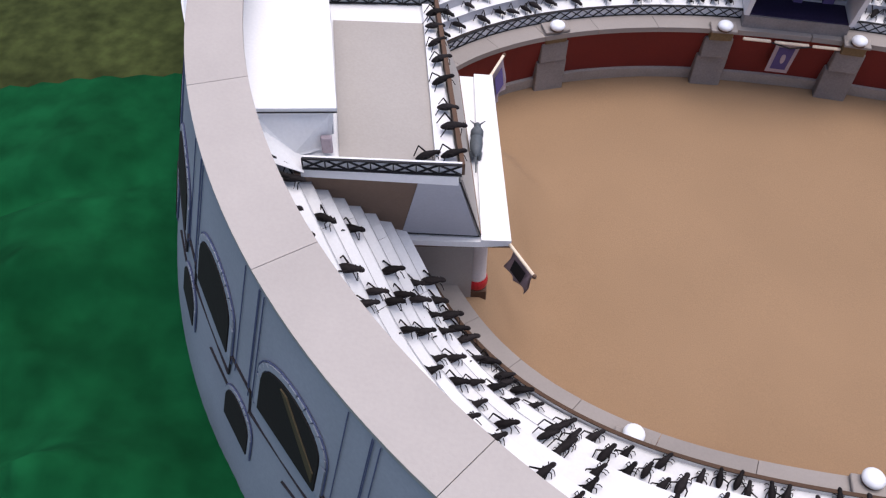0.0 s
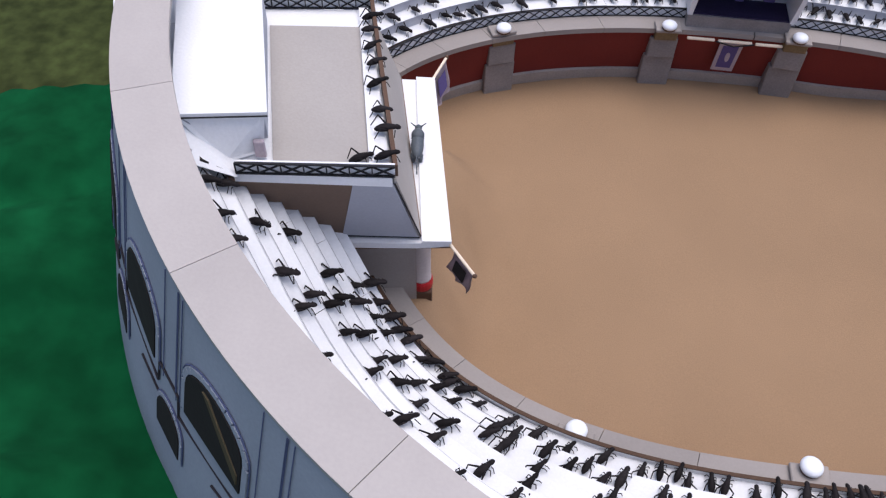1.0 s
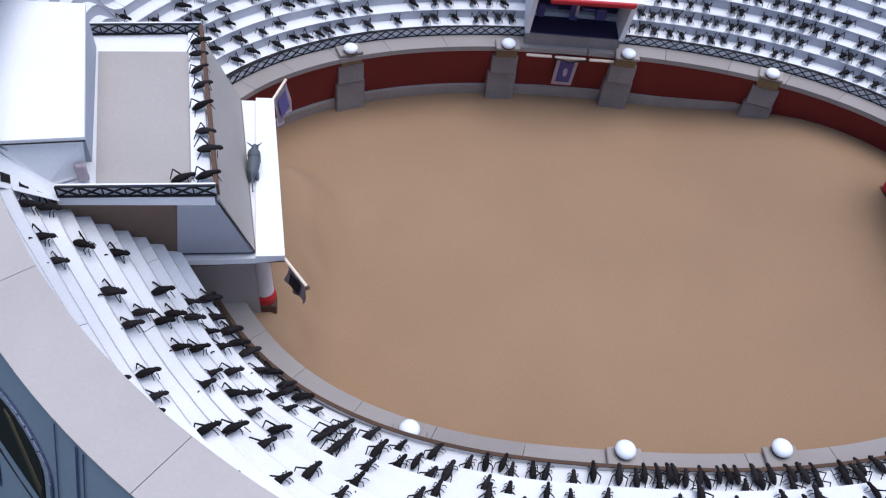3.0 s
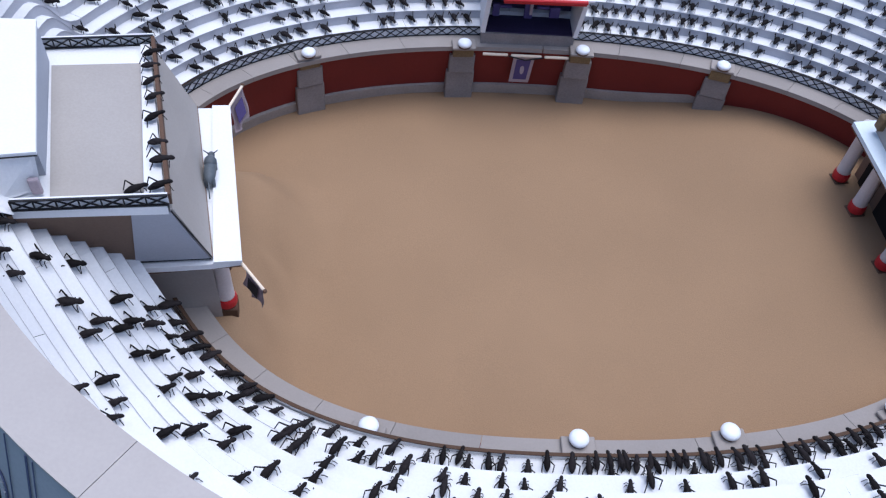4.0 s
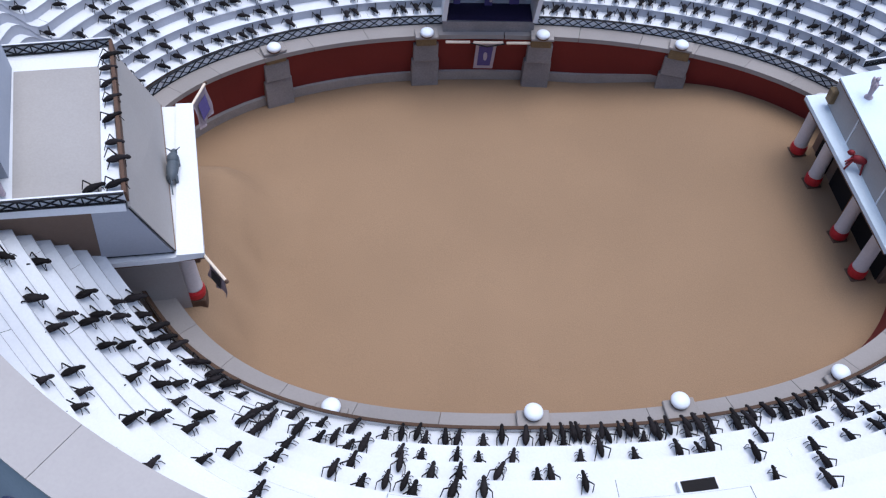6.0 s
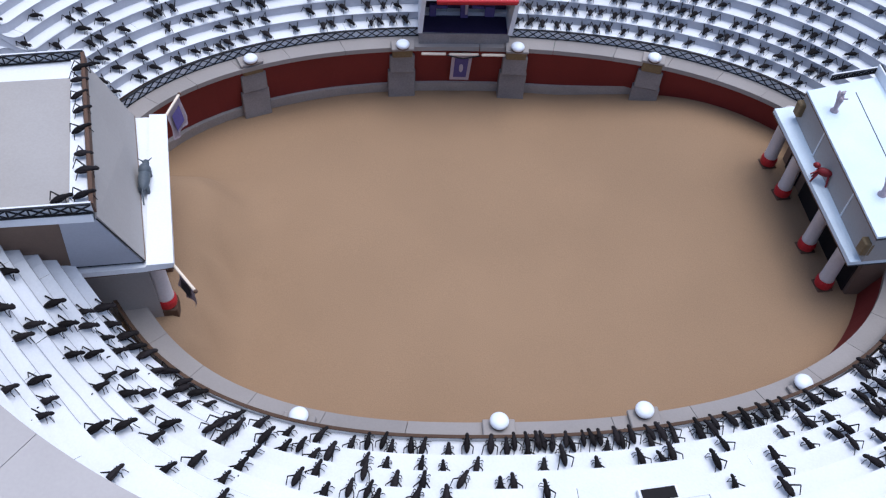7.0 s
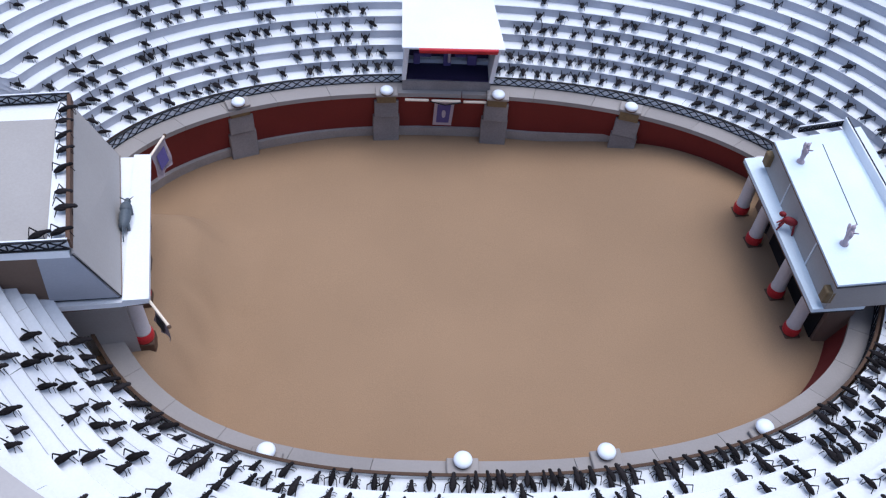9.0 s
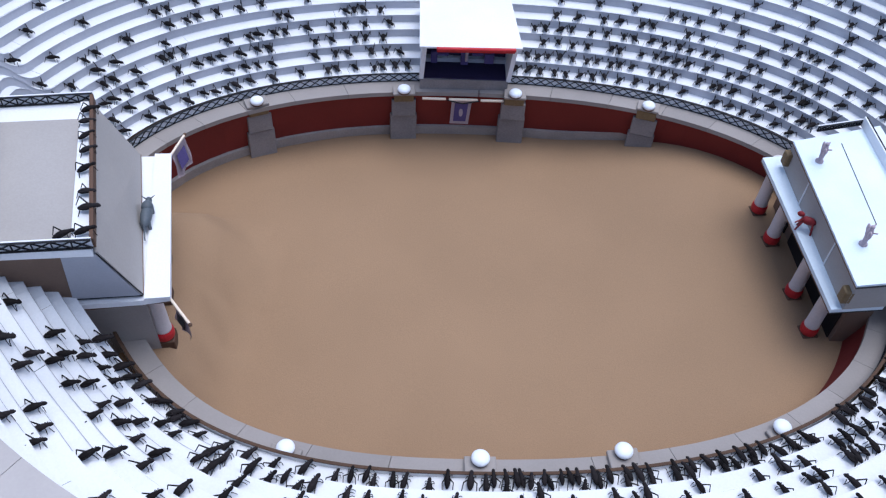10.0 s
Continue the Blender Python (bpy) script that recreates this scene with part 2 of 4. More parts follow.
# ---- arena wall ----
arena_wall = thing("arena_wall", "low dull red arena wall with a grey stone plinth", "wall", kind="structure")
PILLARS_FAR = ((-0.206, 0.187), (-0.058, 0.215), (0.058, 0.215), (0.196, 0.203))
PILLARS_NEAR = ((-0.127, -0.201), (0.012, -0.205), (0.116, -0.196), (0.238, -0.173))


def angle_of(x, y):
    """The oval's parameter towards a place."""
    u, v = (x - CX) / 0.345, (y - CY) / 0.212
    return math.atan2(math.copysign(abs(v) ** (POWER / 2), v), math.copysign(abs(u) ** (POWER / 2), u)) % (2 * math.pi)


cuts = sorted(angle_of(x, y) for x, y in PILLARS_FAR + PILLARS_NEAR)
for i, a0 in enumerate(cuts):
    a1 = cuts[(i + 1) % len(cuts)]
    if a1 < a0:
        a1 += 2 * math.pi
    part("red_panel", solid_ring([(rimc(0.003), 0.0628), (rimc(0.010), 0.0628), (foot(0.014), -0.002), (foot(0.006), -0.002)], a0, a1, 28), RED, arena_wall)
    part("plinth", solid_ring([(foot(0.0), over(0.0115)), (foot(0.007), over(0.0130)), (foot(0.007), over(-0.003)), (foot(0.0015), over(-0.003))], a0, a1, 28), PLINTH, arena_wall, "pale stone plinth strip")
rim_ledge = thing("rim_ledge", "warm grey card ledge along the top of the arena wall", "ledge", kind="structure")
for i in range(36):
    a0, a1 = 2 * math.pi * i / 36, 2 * math.pi * (i + 1) / 36 - 0.0012
    part("coping_slab", solid_ring([(rimc(0.0), RIM_Z - 0.005), (rimc(0.0), RIM_Z), (rimc(0.0185), RIM_Z), (rimc(0.0185), RIM_Z - 0.005)], a0, a1, 5), LEDGE, rim_ledge)


def pillar(x, y, turn, back=1.0):
    p = thing("pillar", "square grey stone pillar with an ochre block on the arena wall", "pillar", "pillars of the arena wall", at=(x, y, 0), turn=turn)
    part("lower_block", box((0.0285, 0.016, 0.036), (0, 0.0165 * back, 0.016), 0, 0.0008), STONE, p)
    part("upper_block", box((0.0255, 0.016, 0.022), (0, 0.0125 * back, 0.046), 0, 0.0008), STONE, p)
    part("ochre_block", box((0.0205, 0.014, 0.011), (0, 0.008 * back, 0.0625), 0, 0.0008), GOLD, p)
    part("cap", box((0.023, 0.015, 0.003), (0, 0.004, 0.0700), 0, 0.0006), LEDGE, p)
    return p


def globe_lamp(x, y):
    g = thing("globe_lamp", "white round globe lamp on a pillar top", "lamp", "globe lamps on the pillars", at=(x, y, 0.0715))
    part("globe", ball((0, 0, 0.0035), 0.0069, (1, 1, 0.58), u=20, v=12), GLOBE, g, smooth=True)
    part("collar", turned([(0.006, 0.0), (0.006, 0.002), (0.0045, 0.003)], sides=16), DARKBROWN, g)
    return g


for x, y in PILLARS_FAR + PILLARS_NEAR:
    t = angle_of(x, y)
    (x0, y0), (x1, y1) = rim_at(0, t - 0.03), rim_at(0, t + 0.03)
    pillar(x, y, math.degrees(math.atan2(y1 - y0, x1 - x0)) + 180, 0.55 if abs(x) > 0.1 else 1.0)
    globe_lamp(x, y)


# ---- railing with crossed bars ----
def bar_mesh(length, height, thick):
    me = bpy.data.meshes.new("bar")
    bm = bmesh.new()
    a = math.atan2(height, length)
    full = math.hypot(length, height)
    box((full, 0.0012, thick), bm=bm)
    bmesh.ops.rotate(bm, verts=bm.verts, matrix=Matrix.Rotation(-a, 3, "Y"))
    bm.to_mesh(me)
    bm.free()
    me.materials.append(BLACK)
    return me


rail = thing("oval_railing", "low black crossed-bar railing round the arena ledge", "railing")


def far_side(t):
    """0 on the near half of the oval, 1 on the far half."""
    u = min(1.0, max(0.0, (math.sin(t) + 0.1) / 0.3))
    return u * u * (3 - 2 * u)


def rail_at(off):
    return lambda t: rim_at(0.0175 + 0.0018 * far_side(t) + off, t)


def rail_z(h):
    """A height on the railing, which stands lower on the far half."""
    return lambda t: RIM_Z + h * (1 - 0.27 * far_side(t))


def rail_strip(o0, o1, h0, h1, start=0.0, end=2 * math.pi, n=160):
    return solid_ring([(rail_at(o0), rail_z(h0)), (rail_at(o0), rail_z(h1)), (rail_at(o1), rail_z(h1)), (rail_at(o1), rail_z(h0))], start, end, n)


part("back_panel", rail_strip(0.0, 0.001, 0.0, 0.012), WHITE, rail, "pale grey backing card")
part("top_rail", rail_strip(-0.001, 0.0012, 0.0122, 0.0130), BLACK, rail)
part("cap_strip", rail_strip(-0.0008, 0.0016, 0.0131, 0.0139, math.radians(182), math.radians(354), 120), RAILBROWN, rail, "brown card cap strip")
part("bottom_rail", rail_strip(-0.001, -0.0002, 0.0002, 0.0011), BLACK, rail)
# bays of equal length along the curve
fine = [rail_at(-0.0006)(2 * math.pi * i / 2000) for i in range(2001)]
run = [0.0]
for (x0, y0), (x1, y1) in zip(fine, fine[1:]):
    run.append(run[-1] + math.hypot(x1 - x0, y1 - y0))
BAYS = 184
up, down = bar_mesh(run[-1] / BAYS, 0.0105, 0.0005), bar_mesh(run[-1] / BAYS, -0.0105, 0.0005)
rest = bmesh.new()
for i in range(BAYS):
    k = np.interp(run[-1] * (i + 0.5) / BAYS, run, range(2001))
    x, y = fine[int(k)]
    x1, y1 = fine[min(2000, int(k) + 5)]
    low = 1 - 0.27 * far_side(2 * math.pi * k / 2000)
    m = pose(x, y, RIM_Z + 0.0068 * low, 0, 0, math.degrees(math.atan2(y1 - y, x1 - x))) @ Matrix.Diagonal((1, 1, low, 1))
    for me in (up, down):
        if y > -0.05:
            ob = new("bar", me)
            ob.parent = rail
            ob.matrix_basis = m
        else:
            n0 = len(rest.verts)
            rest.from_mesh(me)
            rest.verts.ensure_lookup_table()
            bmesh.ops.transform(rest, matrix=m, verts=rest.verts[n0:])
part("bar_row", rest, BLACK, rail)

# ---- seating ----
TIERS, TIER_RISE, FIRST = 12, 0.0092, 0.077


def ease(d, a, b, c, e):
    """0 before a, 1 from b to c, 0 after e, in degrees."""
    u = min(1.0, max(0.0, min((d - a) / (b - a), (e - d) / (e - c))))
    return u * u * (3 - 2 * u)


def lean(t):
    """1 where the stand beside the pavilion is steep and narrow, 0 elsewhere."""
    return ease(math.degrees(t) % 360, 158, 172, 215, 262)


def lift(t):
    """1 where the lowest step beside the pavilion starts high."""
    return ease(math.degrees(t) % 360, 158, 172, 209, 231)


def tier_curve(i):
    """The inner edge of step i."""
    def at(t):
        w = lean(t)
        return oval(0.369 - pinch(t) + max(0.0, bulge(t)) + (0.0115 - 0.0037 * w) * i, 0.2340 + 0.0128 * i, 0.2290 + max(0.0, bulge(t)) + (0.0158 - 0.0066 * w) * min(i, 8) + 0.004 * max(0, i - 8), t)
    return at


def tier_height(i, t):
    return FIRST + 0.061 * lift(t) + (TIER_RISE - 0.0003 * lean(t)) * i


cutter = random.Random(3)
stand = thing("seating_stand", "white card seating steps rising round the arena", "seating", kind="structure")


def strip(low, low_z, high, high_z, start=0.0, end=2 * math.pi, n=220):
    """A strip of card between two curves whose heights follow the angle."""
    bm = bmesh.new()
    angs = [start + (end - start) * k / n for k in range(n + 1)]
    A = [bm.verts.new((*low(t), low_z(t))) for t in angs]
    B = [bm.verts.new((*high(t), high_z(t))) for t in angs]
    for k in range(n):
        bm.faces.new((A[k], A[k + 1], B[k + 1], B[k]))
    return bm


for i in range(TIERS):
    at_i = lambda t, i=i: tier_height(i, t)
    below = (lambda t: RIM_Z - 0.004) if i == 0 else (lambda t, i=i: tier_height(i - 1, t) - 0.0005)
    cuts_i = [2 * math.pi * (k + 0.35 * cutter.random() + 0.5 * (i % 2)) / 14 for k in range(15)]
    cuts_i[14] = cuts_i[0] + 2 * math.pi
    for a0, a1 in zip(cuts_i, cuts_i[1:]):
        sag = cutter.uniform(-0.0004, 0.0004)
        part("seat_step", strip(tier_curve(i - 0.06), lambda t, i=i, sag=sag: tier_height(i, t) + sag, tier_curve(i + 1), at_i, a0, a1 - 0.0007, 20), TREAD, stand)
    if 0 < i < 11:
        part("cut_edge", strip(tier_curve(i - 0.064), lambda t, i=i: tier_height(i, t) + 0.0005, tier_curve(i - 0.030), lambda t, i=i: tier_height(i, t) + 0.0006, math.radians(176), math.radians(243 - 1.5 * i), 60), EDGE, stand, "thin grey cut edge of the card")
    # upright faces above the first carry their shade in the colour
    part("riser", strip(tier_curve(i), below, tier_curve(i), at_i), BROWN if i == 0 else RISER_SHADE, stand, "brown front card" if i == 0 else "white riser card with shade in its pale grey")

# ---- outer wall ----
WALL_Z, FLARE = 0.277, 0.070


def wide(t):
    """The far half of the wall stands further out."""
    u = min(1.0, max(0.0, math.sin(t) / 0.5))
    return u * u * (3 - 2 * u)


def outer_top(k):
    return lambda t: oval((0.405 + 0.12 * wide(t) if math.cos(t) < 0 else 0.53) + k, 0.480 + k, 0.400 + k, t, 2.0)


def outer_face(t, h):
    """A place on the flared outer face: h runs from 0 at the ground to 1 at the top."""
    x, y = oval((0.4315 + 0.12 * wide(t) if math.cos(t) < 0 else 0.556) + FLARE * (1 - h), 0.506 + FLARE * (1 - h), 0.4265 + FLARE * (1 - h), t, 2.0)
    return Vector((x, y, WALL_Z * h))


outer_wall = thing("outer_wall", "tall curved outer wall of pale blue card with drawn arches", "wall", kind="structure")
part("inner_face", strip(tier_curve(TIERS), lambda t: tier_height(TIERS - 1, t) - 0.001, outer_top(0.0), lambda t: WALL_Z - 0.004), WHITE, outer_wall, "white card inner face")
bm = bmesh.new()
cols, rows_n = 200, 6
vs = [[bm.verts.new(outer_face(2 * math.pi * i / cols, j / rows_n) - Vector((0, 0, 0.001))) for j in range(rows_n + 1)] for i in range(cols)]
for i in range(cols):
    for j in range(rows_n):
        bm.faces.new((vs[i][j], vs[(i + 1) % cols][j], vs[(i + 1) % cols][j + 1], vs[i][j + 1]))
part("outer_face", bm, FACADE, outer_wall, "pale blue grey painted card face", smooth=True)
for i in range(23):
    a0 = math.radians(204.3 + i * 360 / 23)
    a1 = a0 + math.radians(360 / 23) - 0.0008
    part("coping_board", solid_ring([(outer_top(-0.001), WALL_Z - 0.003), (outer_top(-0.001), WALL_Z), (outer_top(0.0275), WALL_Z), (outer_top(0.0275), WALL_Z - 0.003)], a0, a1, 10), RIM, outer_wall, "warm grey card coping")

# ---- arches of the outer wall ----
def facade_patch(t0, h0, w, hh, arch=True, inset=0.0, n=10):
    """Points of an arched outline on the outer face, w in degrees, hh in wall heights."""
    pts = [(-w / 2, 0), (w / 2, 0)]
    spring = hh * (0.55 if arch else 1.0)
    if arch:
        for i in range(n + 1):
            a = math.pi * i / n
            pts.append((w / 2 * math.cos(a), spring + (hh - spring) * math.sin(a)))
    else:
        pts += [(w / 2, hh), (-w / 2, hh)]
    return [(t0 + p, h0 + q) for p, q in pts]


def face_out(td, h, out):
    t = math.radians(td)
    p = outer_face(t, h)
    a, b = outer_face(t - 0.01, h), outer_face(t + 0.01, h)
    up = outer_face(t, min(1, h + 0.02)) - outer_face(t, h - 0.02)
    nrm = (b - a).cross(up).normalized()
    return p + nrm * out


def facade_slab(outline, out, depth, mat, name, parent, label=""):
    bm = bmesh.new()
    hi = [bm.verts.new(face_out(t, h, out)) for t, h in outline]
    lo = [bm.verts.new(face_out(t, h, out - depth)) for t, h in outline]
    n = len(hi)
    bm.faces.new(hi)
    for i in range(n):
        bm.faces.new((lo[i], lo[(i + 1) % n], hi[(i + 1) % n], hi[i]))
    return part(name, bm, mat, parent, label)


def facade_bar(t0, h0, t1, h1, width, name, parent, mat):
    a, b = face_out(t0, h0, 0.0004), face_out(t1, h1, 0.0004)
    return part(name, rod(a, b, width, 5), mat, parent)


def arch_window(t0, h0, w, hh, label):
    win = thing("arched_window", label, "window", "arched openings of the outer wall", kind="structure")
    facade_slab(facade_patch(t0, h0 - hh * 0.02, w * 1.16, hh * 1.11), 0.0004, 0.001, FACADE_LINE, "joint_ring", win, "dark inked joints")
    facade_slab(facade_patch(t0, h0, w, hh), 0.0016, 0.001, DARK, "opening", win)
    # voussoirs round the arch and up the sides
    n = 13
    outline = facade_patch(t0, h0, w, hh, n=n)[1:]
    outline = [outline[0]] + outline[1:] + [(t0 - w / 2, h0)]
    for (ta, ha), (tb, hb) in zip(outline, outline[1:]):
        m = (t0, h0 + hh * 0.45)
        def grow(t, h, k):
            return (m[0] + (t - m[0]) * k, m[1] + (h - m[1]) * k)
        quad = [grow(ta, ha, 1.02), grow(ta * 0.92 + tb * 0.08, ha * 0.92 + hb * 0.08, 1.17), grow(ta * 0.08 + tb * 0.92, ha * 0.08 + hb * 0.92, 1.17), grow(tb, hb, 1.02)]
        facade_slab(quad, 0.0011, 0.0010, FACADE, "arch_stone", win)
    edge = [(t0 + (t - t0) * 1.2, (h0 + hh * 0.45) + (h - h0 - hh * 0.45) * 1.19) for t, h in outline]
    for (ta, ha), (tb, hb) in zip(edge, edge[1:]):
        facade_bar(ta, ha, tb, hb, 0.0004, "ink_line", win, FACADE_LINE)
    return win


for i in range(10):
    t0, h0 = 183.4 + 10.5 * i, 0.712 + 0.0125 * i
    arch_window(t0, h0, 6.0, 0.130, "dark arched opening with a ring of pale stones")
    if i > 3:
        facade_slab([(t0 - 0.9, h0 + 0.118), (t0 - 0.3, h0 + 0.117), (t0 + 2.8, h0 + 0.040), (t0 + 2.8, h0 + 0.018)], 0.0022, 0.0008, TAN, "brace_strip", outer_wall, "tan card brace seen in the opening")
    arch_window(t0 + 5.2, h0 - 0.145, 3.3, 0.090, "small dark arched opening low on the wall")
    for dt in (-4.5, -3.9, 4.2, 6.1):
        facade_bar(t0 + dt, h0 - 0.008, t0 + dt, 0.985, 0.00028, "ink_line", outer_wall, FACADE_LINE)
    facade_bar(t0 + 0.2, h0 - 0.085, t0 + 4.0, h0 - 0.075, 0.0006, "ledge_strip", outer_wall, INKBROWN)
    facade_bar(t0 - 4.0, h0 - 0.050, t0 + 3.4, h0 - 0.045, 0.0007, "ledge_strip", outer_wall, INKBROWN)
    facade_bar(t0 + 3.4, h0 - 0.045, t0 + 3.6, h0 + 0.008, 0.0006, "ledge_strip", outer_wall, INKBROWN)
    facade_bar(t0 + 3.6, h0 + 0.008, t0 + 6.4, h0 + 0.010, 0.0006, "ledge_strip", outer_wall, INKBROWN)
    facade_bar(t0 + 6.4, h0 + 0.010, t0 + 6.5, h0 - 0.040, 0.0006, "ledge_strip", outer_wall, INKBROWN)


# ---- straight railings of crossed bars ----
def straight_railing(name, label, p, q, z, h, bays, backing=WHITE):
    p, q = Vector(p), Vector(q)
    d = q - p
    turn = math.degrees(math.atan2(d.y, d.x))
    r = thing(name, label, "railing", "straight railings", at=(p.x, p.y, z), turn=turn)
    L = d.length
    part("back_panel", box((L, 0.0012, h), (L / 2, 0.0016, h / 2)), backing, r, "white backing card")
    part("top_rail", box((L, 0.0014, 0.0007), (L / 2, 0, h - 0.0004)), BLACK, r)
    part("bottom_rail", box((L, 0.0014, 0.0007), (L / 2, 0, 0.0008)), BLACK, r)
    step = L / bays
    a, b = bar_mesh(step, h - 0.002, 0.0005), bar_mesh(step, -(h - 0.002), 0.0004)
    for i in range(bays):
        for me in (a, b):
            ob = new("bar", me)
            ob.parent = r
            ob.matrix_basis = Matrix.Translation((step * (i + 0.5), 0, h / 2))
        part("post", box((0.0006, 0.0012, h - 0.001), (step * i, 0, h / 2)), BLACK, r)
    return r


def quad(points, thick, mat, name, parent, label=""):
    """A card through four corners, with thickness."""
    pts = [Vector(p) for p in points]
    nrm = (pts[1] - pts[0]).cross(pts[2] - pts[0]).normalized() * thick
    bm = bmesh.new()
    a = [bm.verts.new(p) for p in pts]
    b = [bm.verts.new(p - nrm) for p in pts]
    n = len(pts)
    bm.faces.new(a), bm.faces.new(b[::-1])
    for i in range(n):
        bm.faces.new((a[i], b[i], b[(i + 1) % n], a[(i + 1) % n]))
    return part(name, bm, mat, parent, label)


def seam(a, b, parent, mat=None, r=0.0005):
    """A dark glued joint between two cards."""
    return part("seam", rod(a, b, r, 5), mat or BLACK, parent)


# ---- grandstand pavilion with the platform ----
pav = thing("pavilion", "card pavilion with a grey platform, sloping skirt and columns", "pavilion")
NL, NR, FR, FL = (-0.334, -0.144), (-0.2478, -0.1350), (-0.287, 0.013), (-0.392, -0.002)
part("platform", prism([NL, NR, FR, FL], 0.200, 0.2065), WHITE, pav, "white card platform slab")
part("platform_floor", prism([(-0.3145, -0.1335), (-0.2618, -0.1264), (-0.2908, -0.0075), (-0.3480, -0.0150)], 0.206, 0.2078), GREY, pav, "warm grey floor sheet")
part("lower_wall", prism([(-0.362, -0.1055), (-0.3010, -0.1005), (-0.318, 0.02), (-0.385, 0.02)], 0.05, 0.2002, top=[(-0.340, -0.1425), (-0.270, -0.1340), (-0.288, 0.012), (-0.385, 0.0)]), BROWN, pav, "brown card wall")
quad([(-0.246, -0.1325, 0.2025), (-0.2355, -0.1125, 0.1335), (-0.273, 0.036, 0.1335), (-0.2865, 0.0135, 0.2025)], 0.0015, GREY, "front_skirt", pav, "sloping warm grey skirt")
# near skirt: its blue grey is the shade of this side, painted in
quad([(-0.2700, -0.1348, 0.199), (-0.2840, -0.1195, 0.1335), (-0.2370, -0.1140, 0.1335), (-0.2475, -0.1325, 0.199)], 0.0015, SHADED_CARD, "side_skirt", pav, "sloping skirt with cool shade in its blue grey")
seam((-0.247, -0.1325, 0.2), (-0.2355, -0.113, 0.134), pav)
seam((-0.2845, -0.1200, 0.134), (-0.236, -0.1140, 0.134), pav)
seam((-0.2355, -0.1125, 0.1338), (-0.273, 0.036, 0.1338), pav, BROWN)
part("cornice_slab", prism([(-0.2865, -0.1240), (-0.2370, -0.1170), (-0.2165, -0.1125), (-0.2495, 0.0385), (-0.276, 0.036), (-0.292, -0.03)], 0.1265, 0.1315), WHITE, pav, "white card cornice")
part("fascia", prism([(-0.2345, -0.1165), (-0.216, -0.114), (-0.2485, 0.0395), (-0.262, 0.0385)], 0.1315, 0.1335), WHITE, pav)
seam((-0.2865, -0.1242, 0.1262), (-0.2165, -0.1127, 0.1262), pav, DARKBROWN, 0.0006)
part("inner_wall", prism([(-0.286, -0.112), (-0.240, -0.104), (-0.272, 0.028), (-0.30, 0.03)], 0.0, 0.1268), GREY, pav, "warm grey wall behind the columns")


def column(x, y, z0, z1, parent, r=0.0078, scroll=False):
    c = part("column", turned([(r * 1.05, 0), (r * 1.05, 0.002), (r, 0.004), (r * 0.9, z1 - z0 - 0.004), (r * 1.15, z1 - z0 - 0.002), (r * 1.15, z1 - z0)], (x, y, z0), 20), COLUMN, parent, "white plaster column", smooth=True)
    b = part("red_base", turned([(r * 1.18, 0.0), (r * 1.24, 0.002), (r * 1.24, 0.006), (r * 1.1, 0.0085)], (x, y, z0 - 0.008), 20), BRIGHT_RED, c, "bright red column base")
    part("plinth_block", box((r * 2.3, r * 2.3, z0 - 0.009), (x, y, (z0 - 0.009) / 2), 8, 0.0007), DARKBROWN, c, "dark brown block under the base")
    return c


for k in (0.03, 0.36, 0.66, 0.97):
    column((-0.2365 if k < 0.1 else -0.2380) - 0.031 * k, -0.100 + 0.128 * k, 0.070, 0.127, pav, 0.0064)

# raised white box at the back of the platform
loge = thing("loge_box", "raised white card box at the back of the platform", "box")
# walls of the white box, given the shaded side's colour
part("body", prism([(-0.360, -0.120), (-0.3225, -0.1145), (-0.3510, -0.010), (-0.395, -0.010)], 0.2066, 0.2375), SHADED_CARD, loge, "white box walls with shade in their blue grey")
part("roof", prism([(-0.3635, -0.1385), (-0.3145, -0.1290), (-0.3505, -0.0095), (-0.402, -0.012)], 0.2375, 0.2400), WHITE, loge, "flat white roof card")
seam((-0.3635, -0.1387, 0.2374), (-0.3145, -0.1292, 0.2374), loge)
quad([(-0.362, -0.137, 0.2372), (-0.340, -0.139, 0.2085), (-0.3210, -0.1270, 0.2085), (-0.3165, -0.1280, 0.2372)], 0.001, WHITE, "front_card", loge, "white front card")
part("small_block", box((0.006, 0.003, 0.012), (-0.3215, -0.131, 0.2145), 10, 0.0006), LILAC, loge, "small pinkish block")

seam((-0.3593, -0.1374, 0.2372), (-0.3423, -0.1295, 0.2135), loge, EDGE, 0.0004)
seam((-0.3423, -0.1295, 0.2135), (-0.3208, -0.1289, 0.2125), loge, EDGE, 0.0004)
seam((-0.3423, -0.1295, 0.2135), (-0.3385, -0.1433, 0.2095), loge, EDGE, 0.0004)

# sloping terrace card between the platform and the upper steps
terrace = thing("terrace_card", "white sloping card with three dark slits beside the platform", "terrace", kind="structure")
T = [Vector(p) for p in ((-0.366, -0.134, 0.2366), (-0.361, -0.153, 0.2225), (-0.331, -0.1465, 0.2062), (-0.336, -0.132, 0.2085))]
quad(T, 0.0012, WHITE, "card", terrace)
tn = (T[1] - T[0]).cross(T[2] - T[0]).normalized()
tn = tn if tn.z > 0 else -tn
for k in (0.22, 0.48, 0.74):
    a, b = T[1].lerp(T[2], k - 0.07), T[1].lerp(T[2], k + 0.07)
    c, d = T[0].lerp(T[3], k + 0.07), T[0].lerp(T[3], k - 0.07)
    quad([p + tn * 0.0008 for p in (a.lerp(d, 0.15), b.lerp(c, 0.15), b.lerp(c, 0.38), a.lerp(d, 0.38))], 0.0006, DARK, "slit", terrace, "dark slit")

